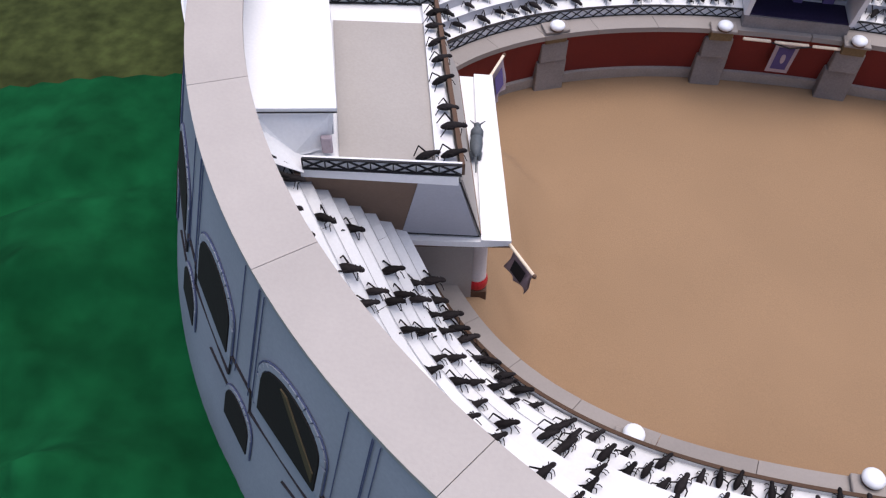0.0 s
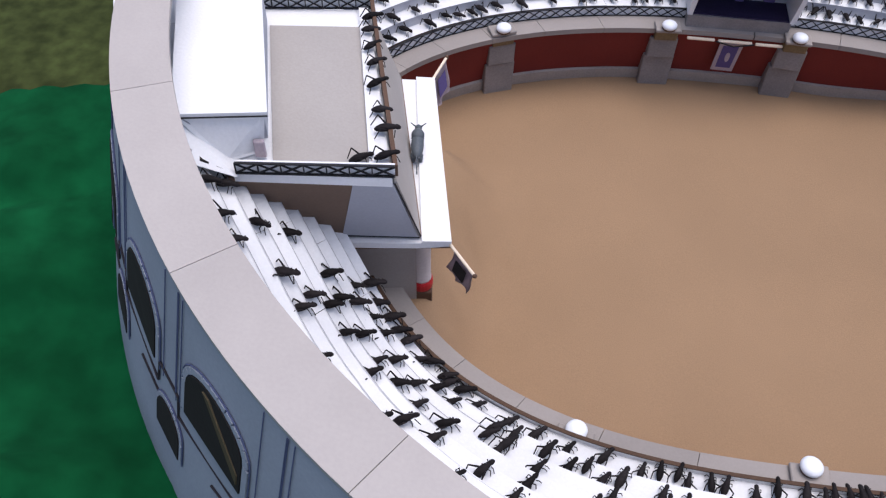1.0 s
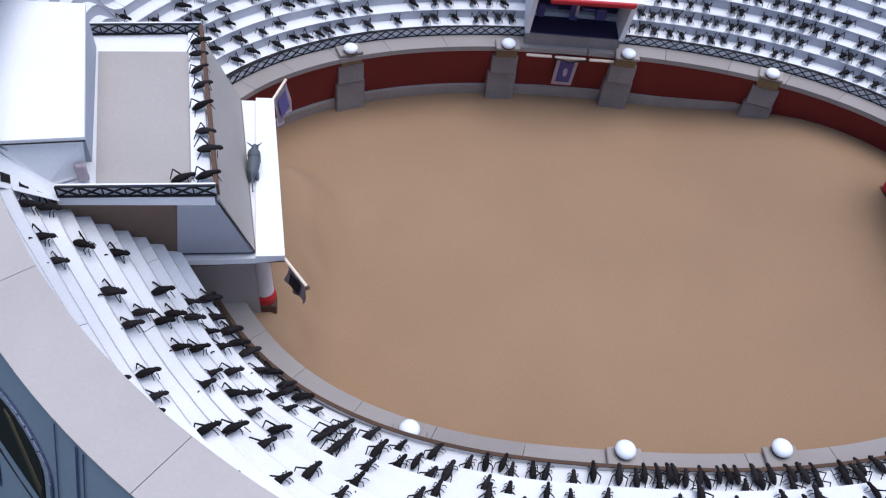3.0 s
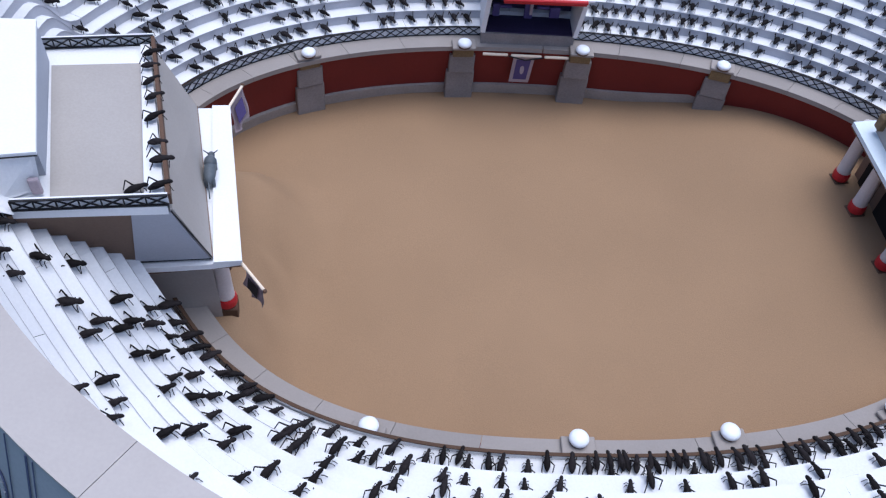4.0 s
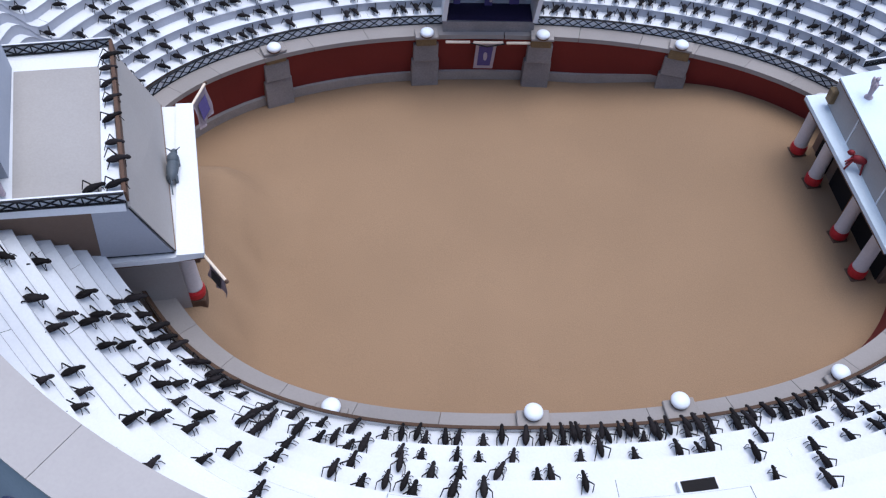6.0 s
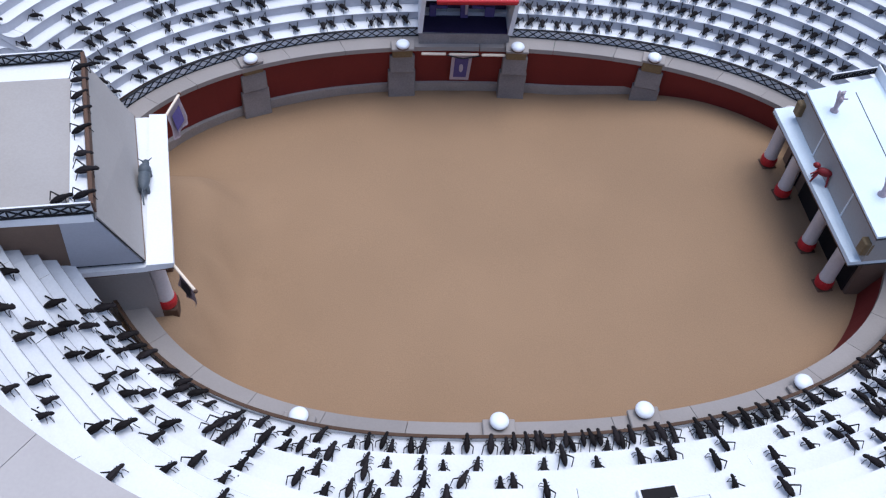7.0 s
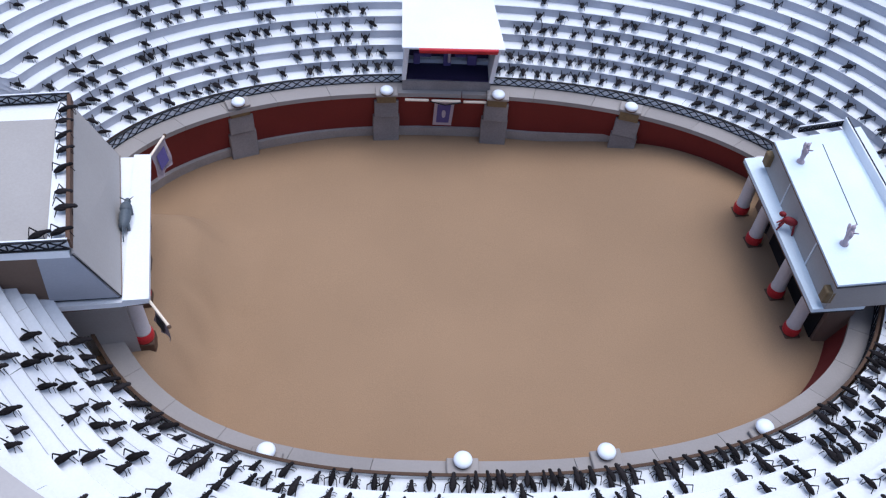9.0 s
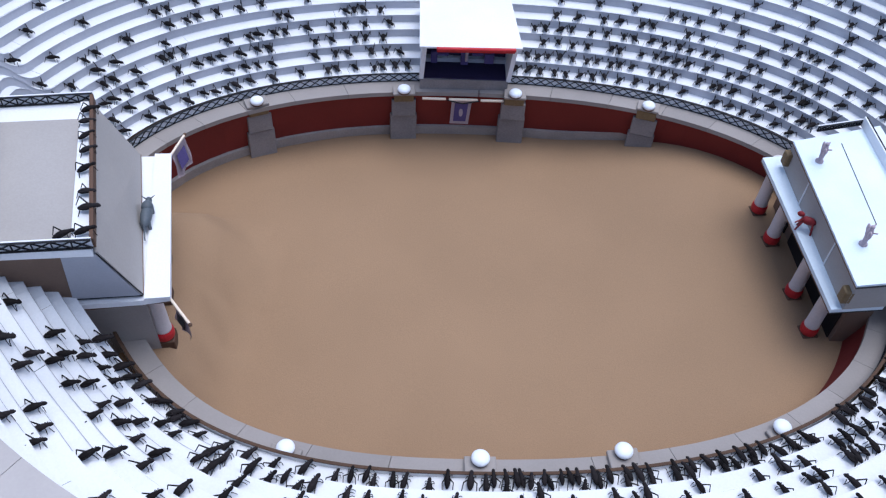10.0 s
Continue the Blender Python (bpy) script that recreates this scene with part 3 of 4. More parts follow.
straight_railing("platform_railing", "white railing strip with black crossed bars on the platform", (-0.332, -0.1445), (-0.2465, -0.1340), 0.2067, 0.0088, 7)
straight_railing("platform_railing", "white railing strip with black crossed bars at the far edge", (-0.362, 0.002), (-0.2865, 0.0135), 0.2067, 0.0088, 7)
parapet = thing("parapet_rail", "thin dark brown parapet along the platform edge", "rail")
part("strip", prism([(-0.2475, -0.1330), (-0.2450, -0.1327), (-0.2855, 0.0135), (-0.2880, 0.0132)], 0.2066, 0.2150), DARKBROWN, parapet)
bench = thing("platform_bench", "narrow white card bench along the platform edge", "bench")
part("seat", prism([(-0.2608, -0.1322), (-0.2495, -0.1305), (-0.2890, 0.0105), (-0.2950, 0.0095)], 0.2066, 0.2100), WHITE, bench)


# ---- flags ----
def flag(root, tip, drop, sway, label, colours):
    f = thing("flag", label, "flag", "flags on the cornice")
    root, tip = Vector(root), Vector(tip)
    part("pole", rod(root, tip, 0.0011, 8), CREAM, f, "pale wooden pole")
    part("pole_tip", ball(tip, 0.0016, u=8, v=6), DARKBROWN, f)
    n, m = 10, 10
    bm = bmesh.new()
    g = []
    for i in range(n + 1):
        p = root.lerp(tip, 0.18 + 0.78 * i / n)
        g.append([bm.verts.new(p + Vector((sway[0], sway[1], -drop)) * (j / m) + Vector((0.0015 * math.sin(i * 1.1 + j * 0.5), 0.0012 * math.cos(i * 0.9), -0.001)) * (j / m)) for j in range(m + 1)])
    for i in range(n):
        for j in range(m):
            bm.faces.new((g[i][j], g[i + 1][j], g[i + 1][j + 1], g[i][j + 1]))
    bmesh.ops.solidify(bm, geom=bm.faces[:], thickness=0.0003)
    part("cloth", bm, colours[0], f, "pale lilac flag cloth", smooth=True)
    a = root.lerp(tip, 0.35) + Vector((sway[0], sway[1], -drop)) * 0.5
    b = root.lerp(tip, 0.78) + Vector((sway[0], sway[1], -drop)) * 0.5
    d = Vector((sway[0], sway[1], -drop)) * 0.3
    side = (b - a).cross(d).normalized() * 0.0012
    for s in (1, -1):
        bm = bmesh.new()
        bm.faces.new([bm.verts.new(p + side * s) for p in (a - d, b - d, b + d, a + d)])
        part("emblem", bm, colours[1], f, "dark patch on the flag")
    return f


flag((-0.252, 0.038, 0.128), (-0.243, 0.066, 0.132), 0.024, (0.004, -0.004), "small pale lilac flag on a wooden pole", (LILAC, VIOLET))
flag((-0.217, -0.112, 0.128), (-0.199, -0.133, 0.126), 0.024, (-0.004, 0.004), "small lilac and black flag on a wooden pole", (LILAC, BLACK))

# ---- bull figurine ----
bm = ball((0, 0, 0.010), 0.008, (0.75, 2.1, 0.85), u=16, v=10)
ball((0, 0.010, 0.012), 0.0075, (0.85, 1.0, 0.95), bm)
ball((0, 0.020, 0.011), 0.0042, (0.85, 1.3, 0.9), bm)
for s in (-1, 1):
    rod((s * 0.002, 0.021, 0.013), (s * 0.007, 0.022, 0.017), 0.0009, 6, bm, 0.0004)
    for y in (-0.011, 0.012):
        rod((s * 0.0035, y, 0.0), (s * 0.0035, y, 0.009), 0.0017, 8, bm, 0.0024)
rod((0, -0.016, 0.012), (0.001, -0.030, 0.003), 0.0007, 6, bm)
bull = part("bull_figurine", bm, BULL, smooth=True)
bull.matrix_world = pose(-0.2490, -0.040, 0.1333, 0, 0, 6) @ Matrix.Scale(0.74, 4)
tagged(bull, "slate grey plastic bull figurine standing on the cornice", "figurine")

# ---- gate temple at the other end ----
temple = thing("gate_temple", "white-roofed card temple front with four columns and gates", "temple")
part("cornice_slab", prism([(0.2795, 0.095), (0.2905, -0.083), (0.335, -0.078), (0.325, 0.103)], 0.0995, 0.1040), ROOFBLUE, temple, "white card cornice ledge")
seam((0.2795, 0.095, 0.0993), (0.2905, -0.083, 0.0993), temple, DARKBROWN, 0.0006)
seam((0.2905, -0.083, 0.0993), (0.335, -0.078, 0.0993), temple, BLACK, 0.0006)
part("attic_wall", prism([(0.2955, 0.084), (0.2995, -0.0825), (0.385, -0.072), (0.375, 0.104)], 0.1040, 0.1345), GREY, temple, "warm grey attic wall")
part("roof", prism([(0.2930, 0.081), (0.2970, -0.0855), (0.392, -0.072), (0.380, 0.107)], 0.1345, 0.1370), ROOFBLUE, temple, "pale white flat roof card")
seam((0.2930, 0.081, 0.1345), (0.2970, -0.0855, 0.1345), temple, DARKBROWN, 0.0006)
seam((0.2970, -0.0857, 0.1342), (0.392, -0.0722, 0.1342), temple, BLACK, 0.0008)
seam((0.336, 0.080, 0.1371), (0.334, -0.020, 0.1371), temple, BLACK, 0.0004)
for y in (0.082, -0.076):
    part("ochre_block", box((0.008, 0.009, 0.014), (0.2945 - (y - 0.082) * 0.026, y - 0.002, 0.1175), 2, 0.001), GOLD, temple, "ochre relief block")
for k in (0.30, 0.72):
    part("attic_joint", box((0.0012, 0.0012, 0.030), (0.2953 + 0.004 * k, 0.084 - 0.166 * k, 0.119)), WHITE, temple, "pale joint strip")
part("back_wall", prism([(0.3155, 0.105), (0.3235, -0.060), (0.345, -0.060), (0.335, 0.105)], 0.02, 0.0996), BROWN, temple, "brown card gate wall")
for y0, y1 in ((0.094, 0.068), (0.056, 0.018), (0.004, -0.030), (-0.040, -0.056)):
    x0, x1 = 0.3142 + 0.0485 * (0.105 - y0), 0.3142 + 0.0485 * (0.105 - y1)
    part("gate_opening", prism([(x0, y0), (x1, y1), (x1 + 0.001, y1), (x0 + 0.001, y0)], 0.030, 0.084), DARK, temple, "dark gate opening")
    part("gate_lintel", prism([(x0 - 0.002, y0 + 0.002), (x1 - 0.002, y1 - 0.002), (x1, y1 - 0.002), (x0, y0 + 0.002)], 0.0845, 0.088), COLUMN, temple, "pale lintel over the gate")
part("gate_door", box((0.0014, 0.013, 0.050), (0.3165, 0.011, 0.056), 3, 0.0004), material("brown_wood", (0.30, 0.125, 0.05), 0.6), temple, "brown wooden gate leaf")
for k in (0.04, 0.29, 0.69, 0.95):
    cx, cy = 0.2975 + 0.0095 * k, 0.104 - 0.163 * k
    column(cx, cy, 0.042, 0.0996, temple, 0.0062)
    part("capital_figure", ball((cx - 0.0095, cy + 0.003, 0.094), 0.0026, (1, 1, 1.5), u=8, v=6), WHITE, temple, "small white carved head", smooth=True)
straight_railing("roof_railing", "pale railing strip with black crossed bars on the roof", (0.371, -0.071), (0.364, 0.107), 0.1370, 0.010, 16)
straight_railing("roof_railing", "short railing strip with black crossed bars at the roof end", (0.318, 0.095), (0.364, 0.107), 0.1370, 0.006, 6)


def winged_statue(x, y, turn):
    bm = turned([(0.0040, 0), (0.0040, 0.0015), (0.0022, 0.003), (0.0026, 0.010), (0.0036, 0.014), (0.0026, 0.019), (0.0012, 0.021)], sides=12)
    ball((0, 0, 0.0225), 0.0022, bm=bm, u=8, v=6)
    for s in (-1, 1):
        ball((s * 0.0046, 0.001, 0.016), 0.0042, (0.9, 0.3, 1.2), bm, (0, s * 28, 0), 8, 6)
        rod((s * 0.002, -0.001, 0.017), (s * 0.006, -0.004, 0.021), 0.0008, 6, bm)
    ob = part("statue", bm, LILAC, smooth=True)
    ob.matrix_world = pose(x, y, 0.1371, 0, 0, turn) @ Matrix.Scale(0.87, 4)
    return tagged(ob, "small pale lilac winged statue on the roof", "statue", "statues on the temple roof")


winged_statue(0.3085, 0.055, 80)
winged_statue(0.3155, -0.0420, 80)
bm = ball((0, 0, 0.013), 0.0048, (0.8, 1.6, 0.9), u=12, v=8)
ball((0, 0.009, 0.018), 0.003, (0.8, 1.2, 1.0), bm)
for s in (-1, 1):
    rod((s * 0.002, 0.005, 0.011), (s * 0.004, 0.008, 0.0), 0.0012, 6, bm, 0.0009)
    rod((s * 0.002, -0.005, 0.011), (s * 0.004, -0.007, 0.0), 0.0012, 6, bm, 0.0009)
    rod((s * 0.002, 0.006, 0.014), (s * 0.008, 0.011, 0.012), 0.0010, 6, bm, 0.0007)
rod((0, -0.007, 0.014), (0, -0.013, 0.018), 0.0009, 6, bm, 0.0004)
red = part("red_figurine", bm, material("dark_red_plastic", (0.22, 0.018, 0.022), 0.55), smooth=True)
red.matrix_world = pose(0.2925, 0.003, 0.1041, 0, 0, 60) @ Matrix.Scale(0.88, 4)
tagged(red, "bright red four-legged figurine standing on the cornice ledge", "figurine")

# ---- royal box in the far stand ----
rbox = thing("balcony_box", "white card balcony box with a dark violet interior", "box")
part("sill", prism([(-0.0420, 0.2260), (0.0500, 0.2280), (0.0500, 0.2900), (-0.0420, 0.2900)], 0.0660, 0.0800), STONE, rbox, "grey front sill")
for x0, x1 in ((-0.0430, -0.0385), (0.0480, 0.0525)):
    part("side_wall", prism([(x0, 0.2265), (x1, 0.2265), (x1, 0.300), (x0, 0.300)], 0.0802, 0.1262, top=[(x0 + (0.003 if x0 < 0 else 0.004), 0.2225), (x1 + (0.003 if x0 < 0 else 0.004), 0.2225), (x1, 0.300), (x0, 0.300)]), WHITE, rbox, "white side wall")
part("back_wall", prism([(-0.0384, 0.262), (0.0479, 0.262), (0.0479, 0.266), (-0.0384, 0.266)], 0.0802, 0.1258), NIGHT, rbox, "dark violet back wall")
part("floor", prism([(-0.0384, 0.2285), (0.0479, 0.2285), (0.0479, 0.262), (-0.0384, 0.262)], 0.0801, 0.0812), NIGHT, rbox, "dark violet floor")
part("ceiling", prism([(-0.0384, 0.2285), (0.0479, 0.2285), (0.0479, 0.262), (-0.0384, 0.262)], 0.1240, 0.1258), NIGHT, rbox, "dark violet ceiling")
part("roof", prism([(-0.0430, 0.2150), (0.0600, 0.2180), (0.0510, 0.3000), (-0.0450, 0.2980)], [0.1262, 0.1262, 0.1310, 0.1310], [0.1282, 0.1282, 0.1330, 0.1330]), WHITE, rbox, "white roof card")
part("red_valance", rod((-0.0260, 0.2140, 0.1268), (0.0530, 0.2165, 0.1268), 0.0020, 10), BRIGHT_RED, rbox, "bright red rolled valance")
part("red_strip", box((0.078, 0.0010, 0.0024), (0.0135, 0.2158, 0.1240), 1.8), BRIGHT_RED, rbox)
for x, w, z, h in ((-0.020, 0.014, 0.096, 0.003), (0.004, 0.008, 0.094, 0.020), (0.018, 0.012, 0.097, 0.003), (0.030, 0.010, 0.092, 0.012), (-0.028, 0.007, 0.092, 0.014)):
    part("stage_prop", box((w, 0.004, h), (x, 0.250, z), 0, 0.0006), VIOLET, rbox, "dim violet prop")
part("pale_prop", box((0.003, 0.003, 0.013), (0.006, 0.246, 0.097), 0, 0.0006), LILAC, rbox, "pale prop")

strips = thing("light_strips", "row of three cream strips along the wall top", "strip")
for x0, x1 in ((-0.0390, -0.0140), (-0.0110, 0.0195), (0.0225, 0.0470)):
    part("cream_strip", box((x1 - x0, 0.003, 0.0022), ((x0 + x1) / 2, 0.2185, 0.0612), 1.0, 0.0006), CREAM, strips)
part("drape", rod((-0.0130, 0.2170, 0.0612), (0.0035, 0.2165, 0.0575), 0.0008, 6), BLACK, strips, "thin black cord")
part("drape", rod((0.0035, 0.2165, 0.0575), (0.0215, 0.2170, 0.0612), 0.0008, 6), BLACK, strips, "thin black cord")
banner = thing("banner", "small framed violet banner hanging on the red wall", "banner")
quad([(-0.0085, 0.2235, 0.0245), (0.0115, 0.2235, 0.0245), (0.0135, 0.2205, 0.0575), (-0.0075, 0.2205, 0.0575)], 0.0012, LILAC, "frame", banner, "pale banner border")
quad([(-0.0050, 0.2229, 0.0285), (0.0085, 0.2229, 0.0285), (0.0100, 0.2202, 0.0545), (-0.0042, 0.2202, 0.0545)], 0.0008, VIOLET, "field", banner, "violet banner field")
part("emblem", ball((0.0027, 0.2212, 0.0420), 0.0032, (0.7, 0.15, 1.8), u=10, v=8), LILAC, banner, "pale emblem")


# ---- insects on the seats ----
def insect_mesh(seed):
    rnd = random.Random(seed)
    wide_by = rnd.uniform(0.88, 1.06)
    # long tapered body in one piece, from the tail to the head
    outline = ((-0.0082, 0.0006, 0.0034), (-0.0068, 0.0017, 0.0037), (-0.0040, 0.0027, 0.0044), (-0.0010, 0.0029, 0.0050), (0.0020, 0.0024, 0.0054), (0.0042, 0.0018, 0.0057), (0.0054, 0.0015, 0.0058), (0.0064, 0.0018, 0.0057), (0.0080, 0.0014, 0.0054), (0.0089, 0.0006, 0.0051))
    bm = bmesh.new()
    loops = [[bm.verts.new((r * wide_by * math.cos(math.pi * k / 5), y, z + 0.95 * r * math.sin(math.pi * k / 5))) for k in range(10)] for y, r, z in outline]
    for p, q in zip(loops, loops[1:]):
        for k in range(10):
            bm.faces.new((p[k], q[k], q[(k + 1) % 10], p[(k + 1) % 10]))
    bm.faces.new(loops[0]), bm.faces.new(loops[-1][::-1])
    for s in (-1, 1):
        out, back = rnd.uniform(0.0042, 0.0058), rnd.uniform(0.0040, 0.0062)
        knee = (s * out, -back, rnd.uniform(0.0080, 0.0108))
        rod((s * 0.0020, 0.0004, 0.0046), knee, 0.00066, 6, bm, 0.00048)
        rod(knee, (s * (out + rnd.uniform(-0.0004, 0.0012)), -back - rnd.uniform(0.0022, 0.0048), 0.0003), 0.00046, 5, bm, 0.00038)
        for y in (0.0026, 0.0052):
            elbow = (s * 0.0034, y + rnd.uniform(-0.0005, 0.0012), 0.0044)
            rod((s * 0.0016, y, 0.0042), elbow, 0.00036, 5, bm)
            rod(elbow, (s * 0.0042, elbow[1] + rnd.uniform(-0.001, 0.0016), 0.0002), 0.0003, 5, bm)
    me = bpy.data.meshes.new("insect_figurine")
    bmesh.ops.recalc_face_normals(bm, faces=bm.faces)
    bm.to_mesh(me)
    bm.free()
    me.polygons.foreach_set("use_smooth", [True] * len(me.polygons))
    me.materials.append(INSECT)
    return me


INSECTS = [insect_mesh(i) for i in range(6)]
crowd = random.Random(7)
loose = []


def put_insect(x, y, z, turn, scale=1.0):
    size = crowd.uniform(0.82, 1.04) * scale
    m = pose(x, y, z + 0.0002, crowd.uniform(-4, 8), crowd.uniform(-6, 6), turn) @ Matrix.Diagonal((size, size, size, 1))
    me = INSECTS[crowd.randrange(6)]
    return m, me


def lone_insect(x, y, z, turn, label="black toy insect with bent hind legs on a white step", scale=1.0):
    m, me = put_insect(x, y, z, turn, scale)
    ob = new("insect_figurine", me)
    ob.matrix_world = m
    return tagged(ob, label, "figurine", "toy insects on the seats")


def seat_insects(i, angles):
    """Insects on step i, at these angles round the oval, facing the sand."""
    for deg in angles:
        near = deg >= 180
        k = crowd.uniform(0.28, 0.62)
        if i == 0 and near:
            k = crowd.uniform(0.05, 0.75)
        x, y = tier_curve(i + k)(math.radians(deg))
        turn = math.degrees(math.atan2(CY * 0.4 - y * 0.55, (CX - x) * 0.45)) - 90 + crowd.gauss(0, 13)
        if near:
            turn -= 26 * ease(deg, 150, 190, 232, 262)
        size = 0.88 if near else 0.90
        if near and deg < 345 or not near and i <= 1:
            lone_insect(x, y, tier_height(i, math.radians(deg)), turn, scale=size)
        else:
            loose.append(put_insect(x, y, tier_height(i, math.radians(deg)), turn, size))


def seat_row(places):
    """Insects of the near stand: step with the fraction of its depth, and the angle round the oval."""
    for step, deg in places:
        t = math.radians(deg)
        x, y = tier_curve(min(step, int(step) + 0.66))(t)
        turn = math.degrees(math.atan2(CY * 0.4 - y * 0.55, (CX - x) * 0.45)) - 90 + crowd.gauss(0, 8) - 26 * ease(deg, 150, 190, 232, 262)
        lone_insect(x, y, tier_height(int(step), t), turn, scale=0.96 if deg < 250 else 0.88)


seat_row([(4.82, 213.6), (3.12, 218), (1.82, 218.4), (0.12, 218.4), (6.4, 218.4), (5.26, 220.4), (6.4, 221.6), (3.33, 220.4), (4.33, 221.2), (2.12, 220.8), (0.61, 220.4), (1.82, 222), (0.26, 222.4), (4.4, 224), (3.26, 224.4), (1.68, 224), (0.33, 224), (0.12, 225.6), (9.54, 227.6), (7.26, 226.4), (7.68, 228.4), (8.61, 230.4), (3.68, 227.2), (2.33, 227.6), (4.82, 228.4), (3.54, 230.4), (2.47, 231.2), (0.68, 228), (0.12, 229.2), (0.12, 232), (1.47, 232.8), (0.4, 232.8), (0.19, 234.8), (1.82, 235.2), (0.61, 237.2), (3.89, 233.6), (5.12, 234.8), (6.4, 233.6), (3.4, 237.2), (4.61, 237.6), (7.54, 238.8), (5.82, 241.2), (4.4, 242.8), (2.19, 240.8), (1.4, 240.8), (0.54, 241.2), (1.26, 242.8), (2.68, 242.4)])
seat_row([(2.19, 242.8), (0.47, 244.4), (1.33, 246.4), (0.61, 248), (1.89, 248.8), (2.54, 246.4), (3.75, 246.4), (4.75, 246), (5.75, 247.2), (1.26, 250.4), (0.33, 251.6), (1.33, 253.6), (1.89, 252), (2.54, 253.2), (3.26, 252), (0.54, 255.2), (0.33, 256.8), (0.19, 258.4), (0.54, 259.2), (0.4, 261.2), (1.54, 257.2), (2.19, 257.6), (1.75, 259.2), (2.54, 260.4), (3.26, 256.8), (3.26, 258.4), (3.68, 259.2), (3.89, 254.8), (0.4, 262.4), (1.47, 262.4), (2.54, 262.8), (0.61, 264.8), (1.68, 264.4), (2.4, 266), (0.19, 266.4), (1.54, 267.2), (3.33, 264.8), (3.47, 262.4), (0.26, 268.4), (0.4, 269.6), (0.12, 270), (0.12, 270.8), (0.75, 270.8), (2.68, 268.8), (2.54, 269.6), (0.12, 271.6), (0.12, 272), (1.61, 271.6)])
seat_row([(3.12, 271.2), (0.26, 272.8), (1.12, 273.2), (0.12, 274), (0.12, 275.6), (0.12, 276.4), (0.33, 274.4), (0.12, 277.2), (0.12, 278.8), (0.33, 279.2), (0.12, 280.4), (1.68, 276), (0.82, 277.6), (1.47, 280), (0.12, 282.4), (0.61, 282), (0.12, 283.6), (0.12, 284.8), (0.54, 284.8), (1.4, 283.2), (1.82, 282), (0.12, 288), (0.54, 287.6), (0.12, 290), (0.12, 292), (0.4, 289.2), (1.4, 288.8), (2.26, 286.4), (3.61, 286.4), (0.12, 294), (0.61, 293.6), (0.47, 295.2), (0.12, 296.4), (0.12, 298), (0.12, 299.6), (0.75, 297.6), (1.61, 296), (2.68, 292.4), (3.47, 291.6), (4.4, 290), (0.47, 301.6), (1.19, 299.2), (1.61, 299.6), (2.89, 296.8), (0.26, 303.6), (0.68, 304.4), (1.82, 302.4), (2.61, 300.4)])
seat_row([(0.33, 306.4), (0.89, 307.2), (2.54, 302)])
seat_insects(0, [36.2, 39.8, 43.9, 46.5, 49.6, 52.2, 58.7, 62.3, 64.2, 67.1, 69.9, 72.3, 74.2, 76.2, 78.4, 80.1, 82.3, 83.9, 85.8, 99.1, 101, 103, 104.3, 107.3, 110.3, 111.9, 116.5, 121.7, 125.7, 128.7, 130.6, 132.9, 135, 138.9, 143.8, 147.8, 154])
seat_insects(0, [313.2, 315, 315.2, 316.5, 318.9, 319.5, 321.3, 324.4, 325, 325.1, 325.4, 328.6, 330, 330.8, 332.1, 332.3, 334.5, 334.7, 341.1])
seat_insects(1, [33.7, 35.9, 36.1, 39, 42.6, 46, 50.4, 53, 54.1, 56.9, 61.1, 63.1, 65.1, 68.5, 70.5, 71.9, 74.1, 75.6, 77.8, 79.8, 81.5, 82.9, 84.3, 100, 101.9, 104.2, 107.9, 109.9, 113.3, 120.9, 123.4, 125.4, 128.5, 136.1, 140.1, 144.7, 149.8, 154.4, 157])
seat_insects(1, [308.4, 310, 312.4, 314.4, 318.2, 321.1, 324.7, 327.1, 330.6, 336.6, 339.8])
seat_insects(2, [31.3, 34.4, 37.7, 38.2, 40.9, 43.7, 46.7, 50.3, 52.7, 56.6, 59.9, 61.9, 63.8, 65.3, 67.7, 71.1, 72.5, 76.1, 78.2, 80.4, 82.4, 102.2, 104.7, 106.4, 109.9, 112.5, 120.1, 120.3, 122.3, 125.3, 128.6, 130.6, 133.2, 137.1, 144.4, 147.7, 151.1, 153])
seat_insects(2, [306.9, 307.7, 309.1, 310.8, 313.9, 315.1, 317.3, 317.7, 321.3, 325.2])
seat_insects(3, [10, 12.9, 17, 32.1, 36.7, 39.7, 41.7, 48, 50.1, 56.1, 58, 60.5, 62.3, 64.7, 66.8, 69.5, 71.1, 73.7, 76, 78.8, 80.4, 82.4, 83.8, 100.9, 104.4, 107.4, 109.3, 113.2, 116.8, 118.6, 121.1, 122.8, 126.4, 134.3, 136.8, 138.2, 144.1, 148.5, 150.5])
seat_insects(3, [300.3, 303.5, 315.3])
seat_insects(4, [20, 20.3, 24.5, 28.5, 32.6, 37.5, 41.8, 45.1, 49.6, 53.4, 59.4, 61.8, 67.5, 69.1, 72.4, 74.6, 78.3, 81.2, 101.9, 104.3, 105.6, 106.8, 115.6, 117, 136.5, 146.1, 149.7, 155.5, 159.6])
seat_insects(4, [299.7, 301.7, 305.8, 308.4])
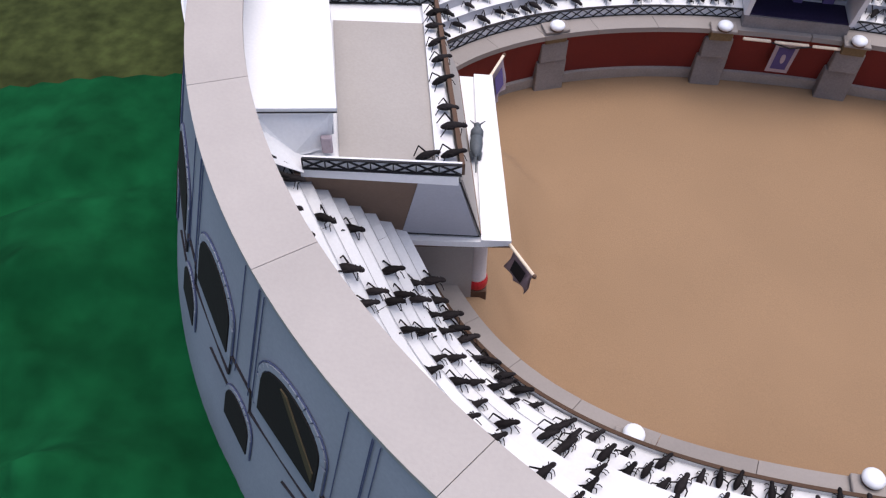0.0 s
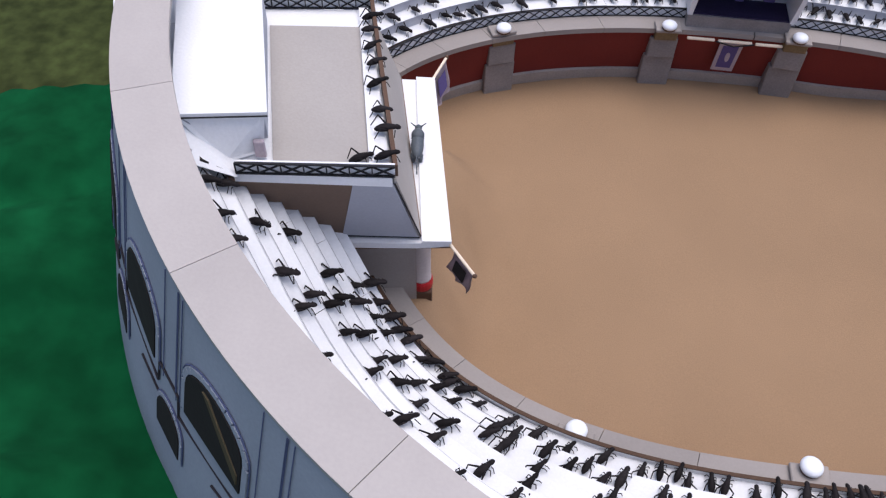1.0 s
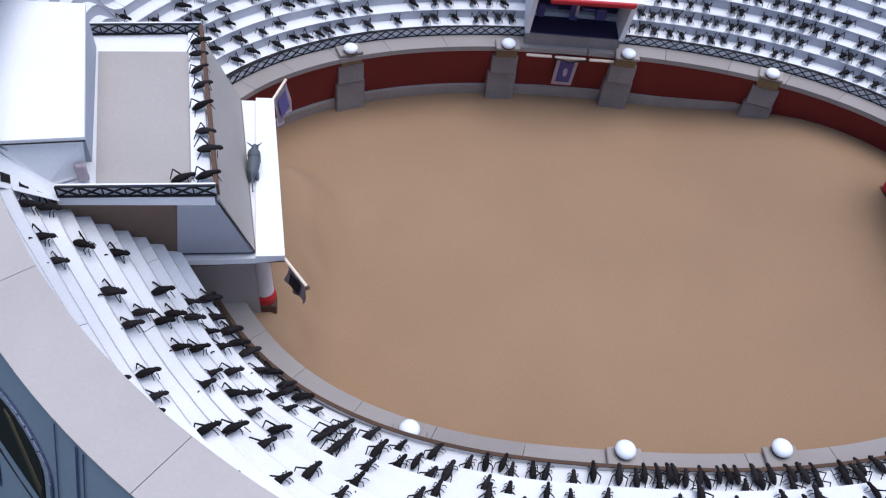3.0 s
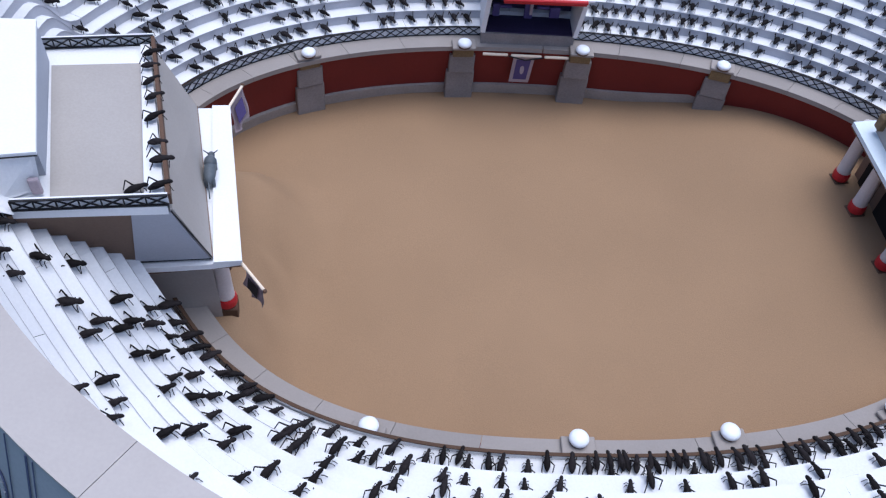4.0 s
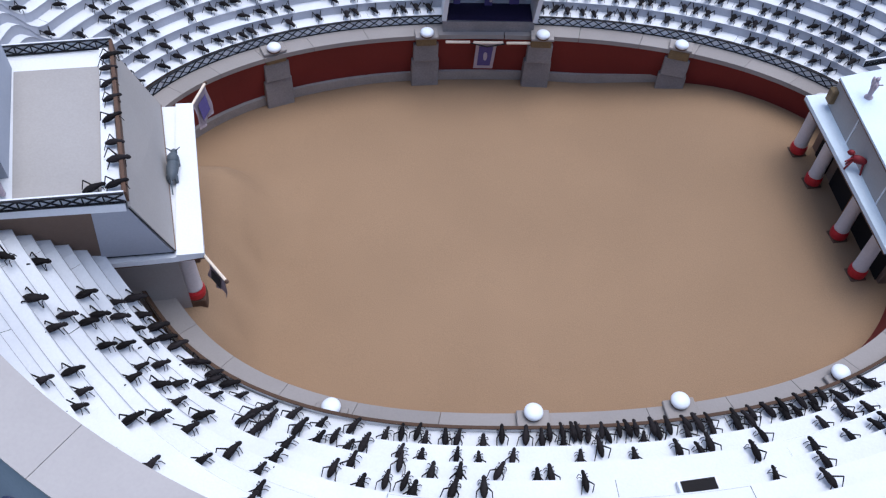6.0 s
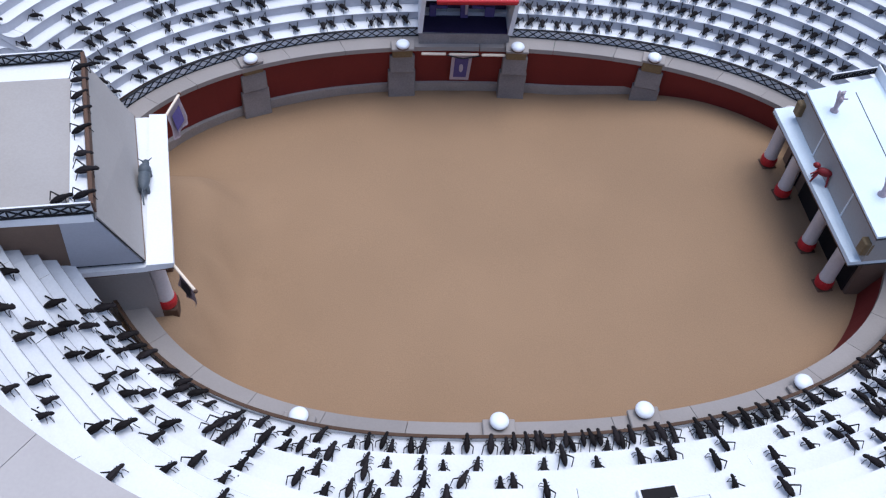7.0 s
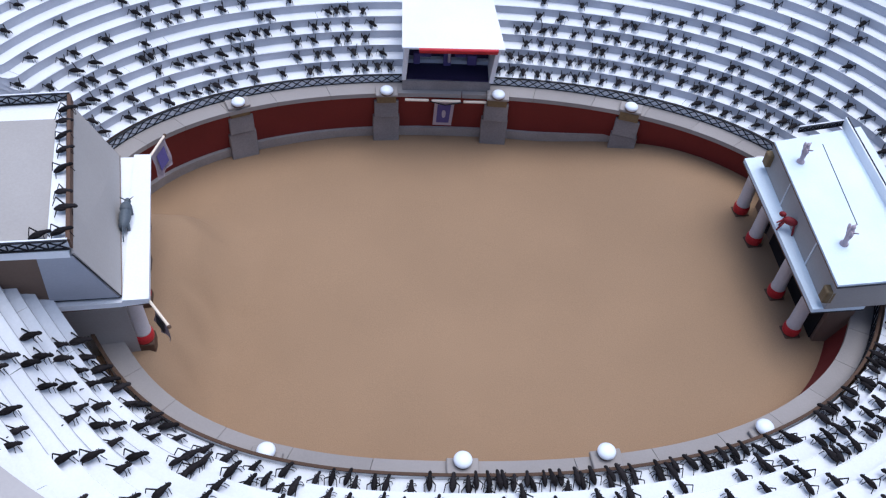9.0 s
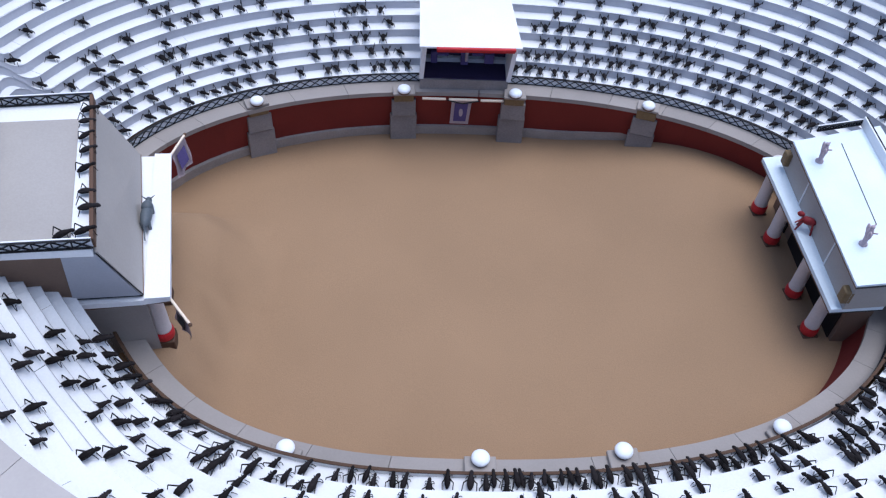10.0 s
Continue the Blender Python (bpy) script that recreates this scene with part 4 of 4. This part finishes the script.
seat_insects(5, [29.6, 38, 40.6, 42.1, 44, 46.7, 54, 57.3, 61, 63.3, 65.4, 70.7, 75.8, 80.9, 112, 118.7, 122.2, 126, 129.2, 131.1, 134.2, 141.7, 141.8, 147.8, 150.4, 159.7])
seat_insects(5, [301.7, 304.8])
seat_insects(6, [33.6, 39, 44.4, 49.8, 56, 59.5, 123.8, 128.4, 133, 135.1, 154.2])
seat_insects(6, [213.6, 247.4])
seat_insects(7, [38.6, 45.2, 54.3, 136, 146.2, 160])
seat_insects(7, [209.6])
seat_insects(8, [35.3, 40, 49.2, 154.1])
seat_insects(8, [210, 213.8, 216])
seat_insects(9, [36.4, 41.2, 43.5, 146.1, 149.7])


bm = bmesh.new()
for m, me in loose:
    n0 = len(bm.verts)
    bm.from_mesh(me)
    bm.verts.ensure_lookup_table()
    bmesh.ops.transform(bm, matrix=m, verts=bm.verts[n0:])
ob = part("far_insects", bm, INSECT, smooth=True)
tagged(ob, "scattered black toy insects on the upper far steps", "figurine", kind="stuff")

for x, y in ((-0.2822, -0.0160), (-0.2779, -0.0316), (-0.2725, -0.0471), (-0.2682, -0.0658), (-0.2618, -0.0887), (-0.2563, -0.1038), (-0.2523, -0.1253), (-0.2834, -0.0034)):
    lone_insect(x, y, 0.2101, -70 + crowd.gauss(0, 14), "black toy insect sitting on the platform bench", 0.86)
lone_insect(-0.2668, -0.1267, 0.2079, -60, "black toy insect sitting on the grey platform floor", 0.86)

# ---- stair openings in the seating ----
def stair_opening(x, y, z, turn):
    s = thing("stair_opening", "dark rectangular stair opening set in the seats", "opening", "stair openings in the seats", at=(x, y, z), turn=turn)
    part("frame", box((0.026, 0.010, 0.004), (0, 0, 0.001), 0, 0.0005), WHITE, s, "white card frame")
    part("hollow", box((0.022, 0.0075, 0.0012), (0, 0, 0.0032)), DARK, s, "dark hollow")
    return s


stair_opening(-0.128, -0.281, tier_height(3, 4.7) + 0.001, -8)
stair_opening(0.104, -0.273, tier_height(3, 4.7) + 0.001, 8)
